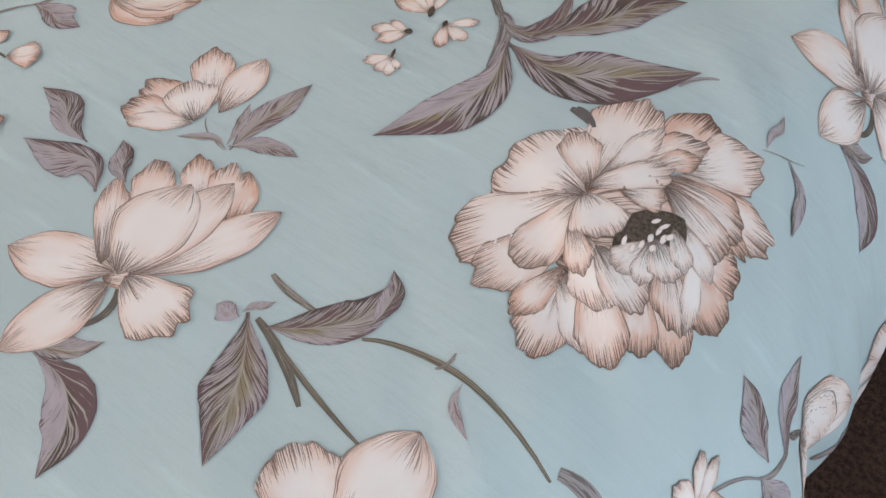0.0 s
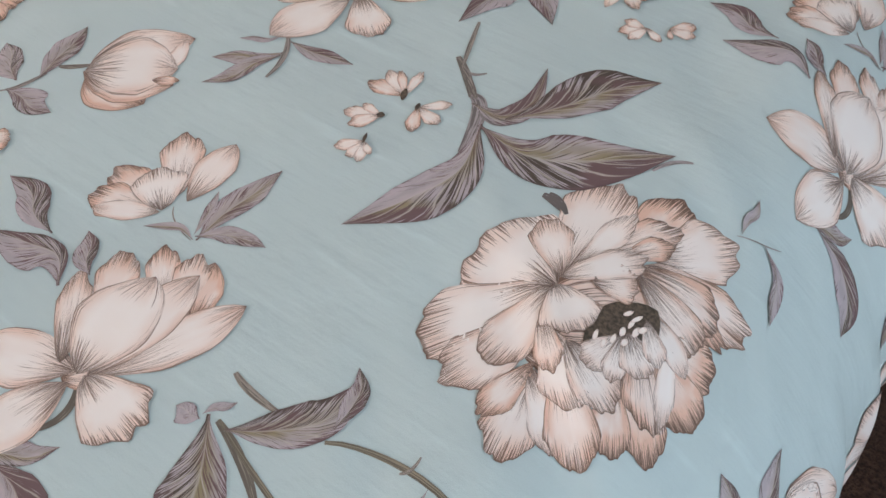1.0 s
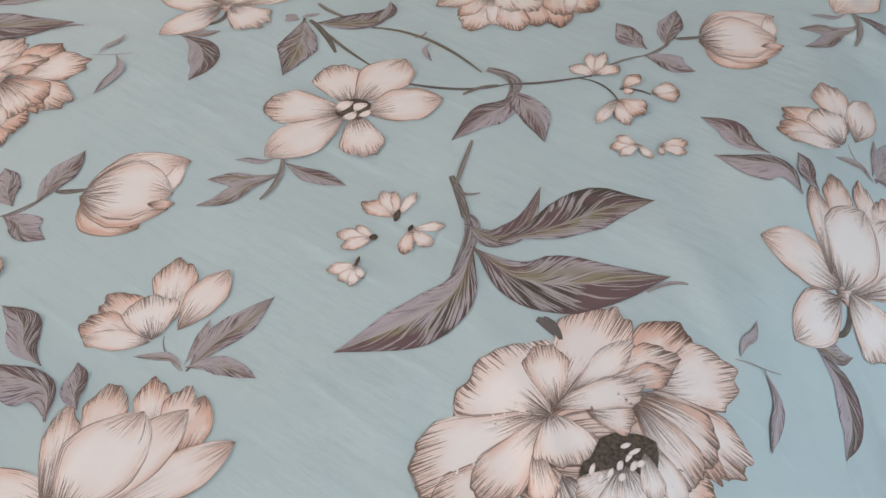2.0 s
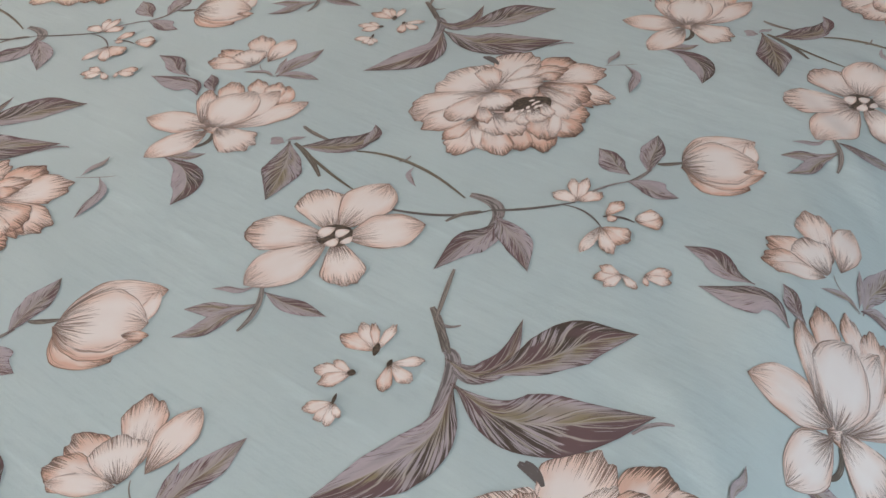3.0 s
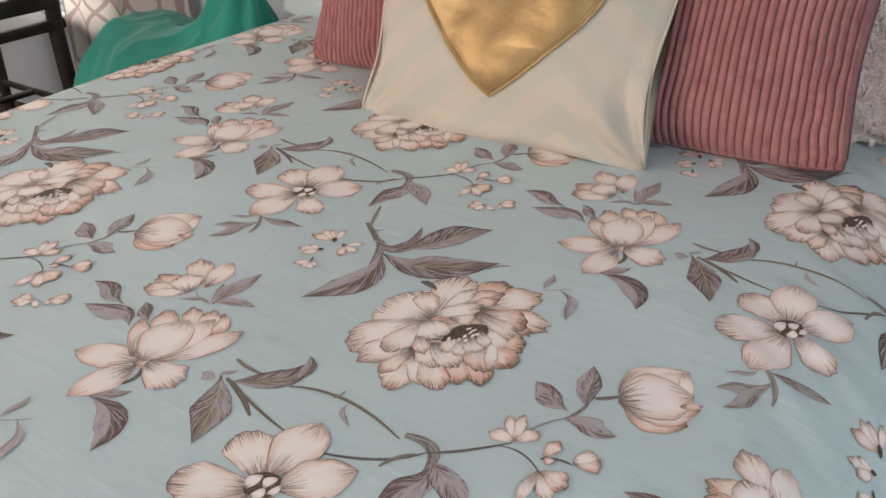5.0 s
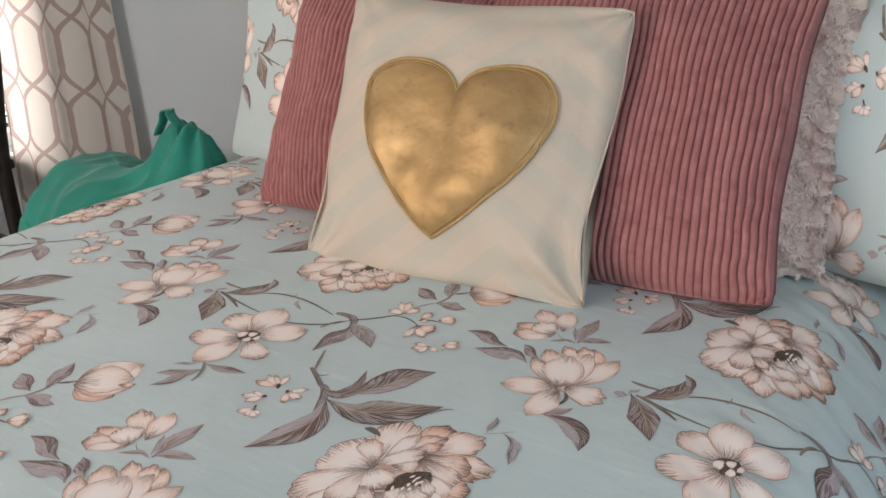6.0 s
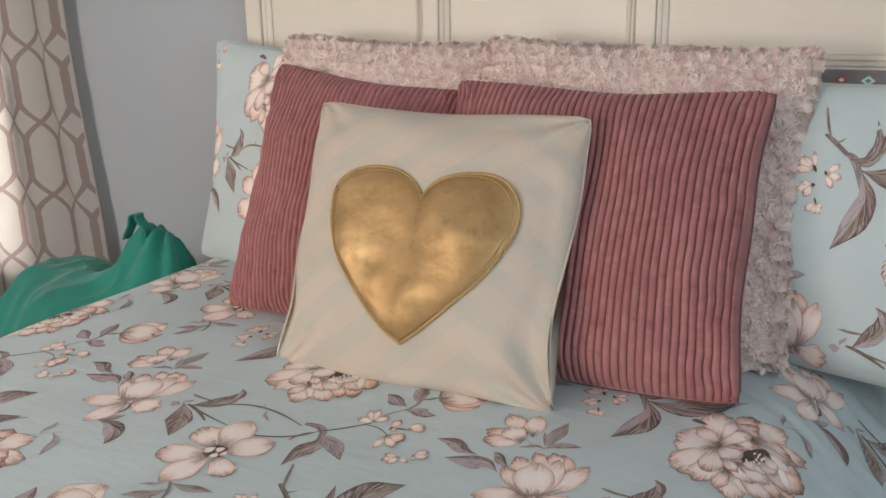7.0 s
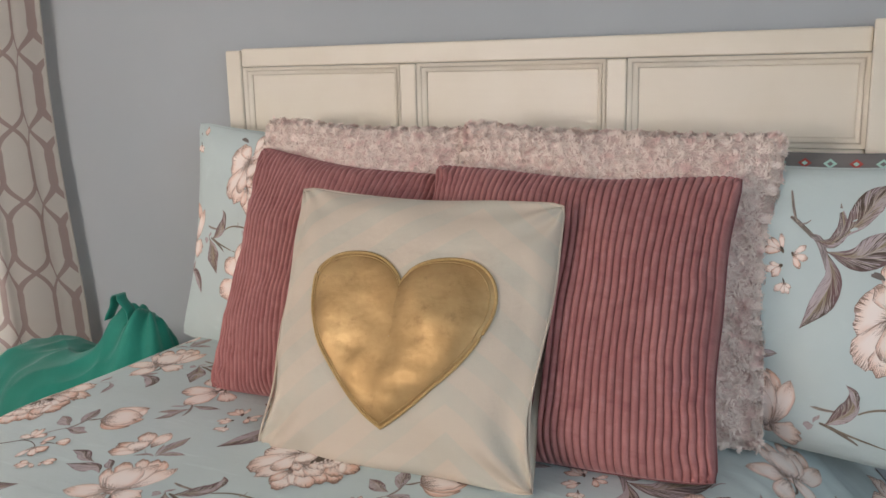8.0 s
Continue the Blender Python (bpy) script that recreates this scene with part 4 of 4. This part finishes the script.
peony.lens(25, 3, 25, 12, 4.0, 0.0, 1, 0, 0)
peony.lens(13, 12, 17, 19, 3.2, 0.0, 1, 0, 0)
peony.lens(19, 11, 23, 20, 3.0, 0.0, 1, 0, 0)
peony.lens(26, 8, 29, 15, 3.9, 0.0, 1, 0, 0)
peony.fan(-14, 21, 10, 38, 35.1, 0.2, 0.75)
peony.fan(-32, 13, 5, 59, 28.4, 0.0, 0.35)
peony.fan(-31, 7, -2, -15, 46.7, 0.0, 0.4)

magnolia = Print()
magnolia.leaf(-10, -70, 28, -35, 16.1, -2.3, 0.5, 0.2)
magnolia.blade((1, -63, 30, -66, 52, -83, 62, -110), 15, 14, (0.25, 0.0), (0.85, 0.05))
magnolia.stem(2, -2, 13, -21, 5, -40, 5.1, 0.6, 0.7)
magnolia.lens(-8, -7, 9, 8, 18.2, 0.0, 1.0, 0.5, 1.0)
magnolia.lens(-5, 1, -73, -25, 40.8, 0.0, 1.1, 0.15, 0.45)
magnolia.lens(-2, -6, -16, -75, 38.2, 0.0, 1.1, 0.1, 0.5)
magnolia.lens(24, 64, 3, 106, 26.4, 0.0, 0.9, 0.7, 0.5)
magnolia.fan(-21, 31, -50, 80, 33.2, 0.35, 0.6)
magnolia.fan(2, 59, -33, 96, 25.6, 0.35, 0.75)
magnolia.fan(14, 62, -10, 105, 28.2, 0.3, 0.6)
magnolia.fan(-16, -1, -60, 50, 26.1, 0.2, 1.0)
magnolia.lens(6, 4, 44, 93, 32.2, -3.6, 1.25, 0.15, 0.6)
magnolia.lens(4, 2, 3, 93, 35.9, 0.0, 1.2, 0.1, 0.45)
magnolia.fan(2, 2, 55, -7, 52.3, 0.05, 0.4)
magnolia.lens(-2, 0, -19, 76, 54.8, 2.5, 1.1, 0.0, 0.2)
magnolia.blade((-101, 60, -123, 63, -143, 75, -167, 76), 11, 12, (0.0, 0.1), (0.1, 0.8))
magnolia.blade((-63, 35, -83, 50, -108, 45, -138, 37), 20, 9, (0.0, 0.1), (0.05, 0.85))
magnolia.leaf(-54, 52, -84, 76, 15.3, 0.0, 0.1, 0.8)

poppy = Print()
poppy.stem(14, -1, 25, -10, 45, -15, 1.0, 0.5, 0.2)
poppy.leaf(48, -13, 52, 66, 21.3, 1.5, 0.45, 0.2)
poppy.leaf(45, -11, 90, 9, 15.5, 4.9, 0.3, 0.3)
poppy.leaf(43, -10, 29, 27, 7.5, -1.2, 0.2, 0.2)
poppy.leaf(46, -14, 10, -25, 6.9, -5.5, 0.5, 0.3)
poppy.fan(5, -7, -46, 1, 36.3, 0.5, 0.7)
poppy.fan(6, -11, -40, -27, 37.5, 0.4, 0.7)
poppy.lens(10, -10, -30, -35, 17.9, 0.0, 1.1, 0.1, 0.3)
poppy.fan(9, 6, -31, 52, 36.8, 0.2, 0.75)
poppy.lens(18, 7, 7, 66, 29.2, 0.0, 1.2, 0.15, 0.5)
poppy.fan(10, -8, -21, 16, 45.6, 0.0, 0.6)

sprig = Print()
sprig.stem(-50, 18, -32, 14, -8, 14, 5.1, 0.5, 0.2)
sprig.stem(-36, -10, -8, -20, 20, -37, 6.2, 0.6, 0.5)
sprig.stem(-36, -9, 16, -25, 62, -35, 3.4, 0.8, 0.4)
sprig.stem(21, 15, 76, 29, 151, 12, 4.1, 0.8, 0.3)
sprig.stem(65, 25, 69, 30, 69, 39, 2.2, 0.4, 0.2)
sprig.leaf(83, 26, 104, 1, 5.6, -5.1, 0.0, 0.1)
sprig.leaf(-46, -12, -35, 5, 5.8, 0.0, 0.1, 0.2)
sprig.leaf(-45, -15, -62, -17, 14.5, 0.0, 0.0, 0.1)
sprig.blade((-43, -10, -23, -35, -10, -59, 4, -92), 17, 19, (0.75, 0.45), (0.3, 0.6))
sprig.blade((-29, -12, -9, 2, 12, 25, 14, 58), 15, 13, (0.35, 0.8), (0.75, 0.3))
sprig.leaf(20, 24, 6, 63, 13.9, -5.5, 0.3, 0.7)

five_petal_flower = Print()
five_petal_flower.stem(4, 54, 57, 74, 90, 106, 3.6, 0.3, 0.9)
five_petal_flower.stem(67, 70, 73, 87, 84, 100, 4.2, 0.5, 0.3)
five_petal_flower.stem(62, 115, 92, 113, 103, 85, 12.2, 0.2, 0.2)
five_petal_flower.stem(103, 85, 106, 73, 95, 55, 15.8, 0.0, 0.2)
five_petal_flower.stem(90, 106, 115, 125, 146, 156, 3.6, 0.3, 0.7)
five_petal_flower.stem(139, 147, 161, 148, 184, 135, 2.2, 0.3, 0.7)
five_petal_flower.stem(176, 151, 188, 158, 202, 159, 3.2, 0.3, 0.7)
five_petal_flower.stem(144, 158, 156, 190, 171, 210, 2.8, 0.2, 0.1)
five_petal_flower.blade((103, 96, 106, 75, 98, 51, 96, 12), 16, 13, (0.0, 0.1), (0.25, 0.85))
five_petal_flower.blade((97, 100, 113, 92, 136, 78, 160, 53), 13, 14, (0.05, 0.1), (0.3, 0.5))
five_petal_flower.stem(110, 22, 122, -9, 132, -33, 4.1, 0.4, 0.2)
five_petal_flower.stem(132, -33, 146, -43, 161, -56, 5.8, 0.4, 0.4)
five_petal_flower.leaf(5, -97, -38, -134, 17.5, 2.5, 0.5, 0.2)
five_petal_flower.leaf(6, -100, -23, -160, 17.0, 2.4, 0.6, 0.3)
five_petal_flower.leaf(0, -84, 60, -77, 15.7, -2.2, 0.4, 0.4)
five_petal_flower.leaf(-10, -82, -37, -105, 6.3, 2.5, 0.0, 0.2)
five_petal_flower.stem(-6, -80, 9, -102, 14, -127, 5.0, 0.3, 0.2)
five_petal_flower.fan(-7, 6, -60, 42, 53.2, 0.1, 0.5)
five_petal_flower.lens(-2, 9, -9, 87, 50.0, 0.0, 1.25, 0.1, 0.45)
five_petal_flower.lens(9, 3, 56, 56, 49.4, 0.0, 1.15, 0.1, 0.4)
five_petal_flower.fan(6, -4, 50, -42, 43.4, 0.1, 0.6)
five_petal_flower.lens(0, -8, -19, -88, 46.9, 0.0, 1.25, 0.1, 0.35)
five_petal_flower.fan(-6, -5, -70, -37, 56.3, 0.1, 0.4)
five_petal_flower.lens(-8, -13, 8, 16, 32.4, 0.0, 1, 0, 0, 'dark')
five_petal_flower.lens(-9, -9, -7, 10, 12.5, 2.8, 1, 0, 0.2)
five_petal_flower.lens(0, -14, 5, 0, 10.2, -2.2, 1, 0, 0.2)
five_petal_flower.lens(3, -1, 6, 14, 10.8, 2.7, 1, 0, 0.2)
five_petal_flower.lens(10, -5, 13, 9, 7.7, -1.9, 1, 0, 0.2)
five_petal_flower.fan(148, 158, 122, 159, 19.8, 0.1, 0.2)
five_petal_flower.fan(148, 158, 126, 186, 14.3, 0.15, 0.3)
five_petal_flower.fan(148, 158, 137, 194, 13.4, 0.2, 0.3)
five_petal_flower.fan(148, 158, 160, 181, 18.5, 0.3, 0.3)
five_petal_flower.fan(178, 153, 180, 179, 16.7, 0.5, 0.4)
five_petal_flower.fan(179, 154, 188, 150, 11.5, 0.6, 0.2)
five_petal_flower.fan(201, 161, 220, 176, 32.1, 0.45, 0.4)
five_petal_flower.lens(201, 161, 215, 181, 12.9, 0.0, 1.1, 0.1, 0.3)
five_petal_flower.fan(182, 135, 210, 133, 31.5, 0.6, 0.4)
five_petal_flower.fan(182, 135, 205, 109, 15.9, 0.2, 0.4)
five_petal_flower.lens(181, 137, 183, 97, 11.7, 0.0, 1.2, 0.1, 0.9)
five_petal_flower.fan(224, 93, 207, 76, 14.8, 0.3, 0.3)
five_petal_flower.fan(224, 93, 219, 72, 12.6, 0.1, 0.3)
five_petal_flower.fan(224, 93, 241, 83, 10.5, 0.2, 0.4)
five_petal_flower.fan(223, 91, 205, 92, 13.9, 0.3, 0.2)
five_petal_flower.fan(239, 101, 254, 120, 15.7, 0.4, 0.4)
five_petal_flower.fan(239, 101, 260, 107, 14.8, 0.2, 0.3)
five_petal_flower.fan(239, 101, 246, 92, 6.1, 0.5, 0.3)

tulip_bud = Print()
tulip_bud.stem(-31, -13, -41, -23, -49, -28, 5.4, 0.5, 0.4)
tulip_bud.stem(-50, -39, -54, -60, -60, -70, 4.2, 0.3, 0.2)
tulip_bud.leaf(-62, -58, -107, -34, 26.0, 0.0, 0.3, 0.5)
tulip_bud.leaf(-50, -46, -70, 18, 22.8, 0.0, 0.3, 0.5)
tulip_bud.leaf(-60, -69, -10, -66, 24.3, -2.4, 0.1, 0.4)
tulip_bud.lens(-24, -21, 37, -18, 45.4, -3.5, 1.0, 0.6, 0.4)
tulip_bud.lens(-29, -21, 39, 10, 45.3, -5.4, 1.0, 0.35, 0.6)
tulip_bud.lens(-30, -15, 12, 59, 47.1, 6.3, 1.0, 0.15, 0.9)
tulip_bud.lens(20, 9, 6, 55, 15.1, -4.0, 1.0, 0.1, 0.5)
tulip_bud.lens(-29, -19, 28, 25, 69.4, 3.6, 1.0, 0.05, 0.45)
tulip_bud.lens(21, 4, 39, 16, 10.5, 0.0, 1, 0.8, 0.9)

leaf_branch = Print()
leaf_branch.stem(-49, 44, -30, 29, -13, 10, 7.2, 0.4, 0.4)
leaf_branch.stem(-36, 35, -27, 33, -19, 40, 3.2, 0.2, 0.2)
leaf_branch.stem(-14, 12, 1, 1, 15, -42, 11.7, 0.0, 0.25)
leaf_branch.stem(1, 1, 18, -3, 30, 8, 5.4, 0.0, 0.3)
leaf_branch.stem(86, -39, 95, -41, 105, -48, 6.1, 0.1, 1.0)
leaf_branch.blade((-9, 5, 17, 6, 27, 30, 16, 72), 9, 11, (0.2, 0.8), (0.75, 0.35), 1.0)
leaf_branch.blade((22, 4, 50, 42, 68, 77, 95, 107), 26, 17, (0.3, 0.7), (0.75, 0.3))
leaf_branch.blade((9, -12, 54, -18, 92, 3, 139, 43), 25, 29, (0.85, 0.1), (0.35, 0.75), 1.2)
leaf_branch.stem(132, 21, 140, 36, 152, 43, 3.6, 0.0, 0.1)
leaf_branch.blade((10, -10, 24, -55, 12, -95, -12, -140), 23, 17, (0.9, 0.0), (0.6, 0.05), 1.15)
leaf_branch.fan(-55, -16, -87, -19, 19.7, 0.45, 0.3)
leaf_branch.fan(-55, -16, -83, 0, 15.4, 0.1, 0.4)
leaf_branch.fan(-56, -15, -75, 5, 9.2, 0.4, 0.3)
leaf_branch.fan(-55, -16, -60, 13, 10.5, 0.15, 0.3)
leaf_branch.lens(-53, -22, -59, -9, 5.4, 0.0, 1, 0, 0, 'dark')
leaf_branch.fan(-56, -44, -82, -55, 15.5, 0.1, 0.3)
leaf_branch.fan(-56, -44, -69, -64, 16.3, 0.25, 0.3)
leaf_branch.fan(-56, -44, -75, -41, 9.4, 0.2, 0.2)
leaf_branch.lens(-59, -45, -53, -42, 6.3, 0.0, 1, 0, 0, 'dark')
leaf_branch.fan(-38, -22, -19, -4, 12.0, 0.1, 0.4)
leaf_branch.fan(-38, -22, -15, -28, 15.0, 0.15, 0.4)
leaf_branch.fan(-38, -22, -27, -46, 13.6, 0.45, 0.3)
leaf_branch.lens(-38, -25, -40, -17, 3.9, 0.0, 1, 0, 0, 'dark')
leaf_branch.fan(-48, -72, -63, -88, 13.5, 0.2, 0.2)
leaf_branch.fan(-48, -72, -48, -91, 12.0, 0.1, 0.5)
leaf_branch.fan(-48, -72, -39, -90, 9.8, 0.0, 0.5)
leaf_branch.fan(-48, -72, -37, -80, 7.4, 0.1, 0.5)
leaf_branch.lens(-48, -74, -52, -64, 2.8, 0.0, 1, 0, 0, 'dark')
leaf_branch.leaf(205, 18, 202, 54, 6.9, -1.5, 0.4, 0.2)
leaf_branch.stem(203, 14, 221, 26, 233, 36, 1.0, 0.2, 0.1)
leaf_branch.leaf(222, 26, 253, -26, 11.0, 7.3, 0.0, 0.4)

MOTIFS = (
    ("peony", peony, 0.0990, 0.6790),
    ("magnolia", magnolia, -0.1220, 0.4710),
    ("poppy", poppy, -0.1910, 0.5960),
    ("sprig", sprig, 0.0000, 0.5080),
    ("five_petal_flower", five_petal_flower, -0.2320, 0.8550),
    ("tulip_bud", tulip_bud, -0.0030, 1.1340),
    ("leaf_branch", leaf_branch, -0.0620, 0.7880),
)
STEP_A, STEP_B = Vector((0.3060, 0.4630)), Vector((-0.3220, 0.4430))

def on_duvet(s, t):
    return S0 + 0.02 < s < S1 - 0.02 and T0 + 0.02 < t < T1 - 0.01


def drawn(s, t):
    """The cloth is pulled slightly askew towards the headboard."""
    slack = 0.022 * step(0.09, 0.20, s) * step(0.72, 0.90, t) * step(1.35, 1.15, t)
    return s - 0.06 * max(0.0, t - 1.25 + 0.9 * max(0.0, -s - 0.2)), t + 0.09 * max(0.0, t - 1.27) - slack


spare = {}
for name, motif, x0, y0 in MOTIFS:
    for i in range(-4, 6):
        for j in range(-4, 6):
            o = Vector((x0, y0)) + STEP_A * i + STEP_B * j
            if S0 - 0.3 < o.x < S1 + 0.3 and T0 - 0.3 < o.y < T1 + 0.3:
                lay(motif, name, duvet, duvet_at, lambda x, y: drawn(o.x + x / 1000, o.y + y / 1000), on_duvet, 0.3 < o.y < 1.4 and -0.62 < o.x < 0.3, 0.0004, spare)
lay_rest(spare, duvet)


def dress_sham(c, ob, ox, oy, turn=0.0):
    """Prints a sham with the same repeat; ox, oy shift the cloth."""
    ca, sa = math.cos(turn), math.sin(turn)
    def surface(a, b):
        return c.at(max(-1, min(1, a)), max(-1, min(1, b)), -1)
    spare = {}
    for name, motif, x0, y0 in MOTIFS:
        for i in range(-4, 6):
            for j in range(-4, 6):
                o = Vector((x0 + ox, y0 + oy)) + STEP_A * i + STEP_B * j
                if abs(o.x) < c.w and abs(o.y) < c.h:
                    def place(x, y):
                        px, py = o.x + x / 1000, o.y + y / 1000
                        return (ca * px - sa * py) / (c.w / 2), (sa * px + ca * py) / (c.h / 2)
                    lay(motif, name, ob, surface, place, lambda a, b: max(abs(a), abs(b)) < 0.985, False, 0.0004, spare)
    lay_rest(spare, ob)


dress_sham(sham_cr, sham_r, 0.19, -0.68)
dress_sham(sham_cl, sham_l, 0.10, -0.95)
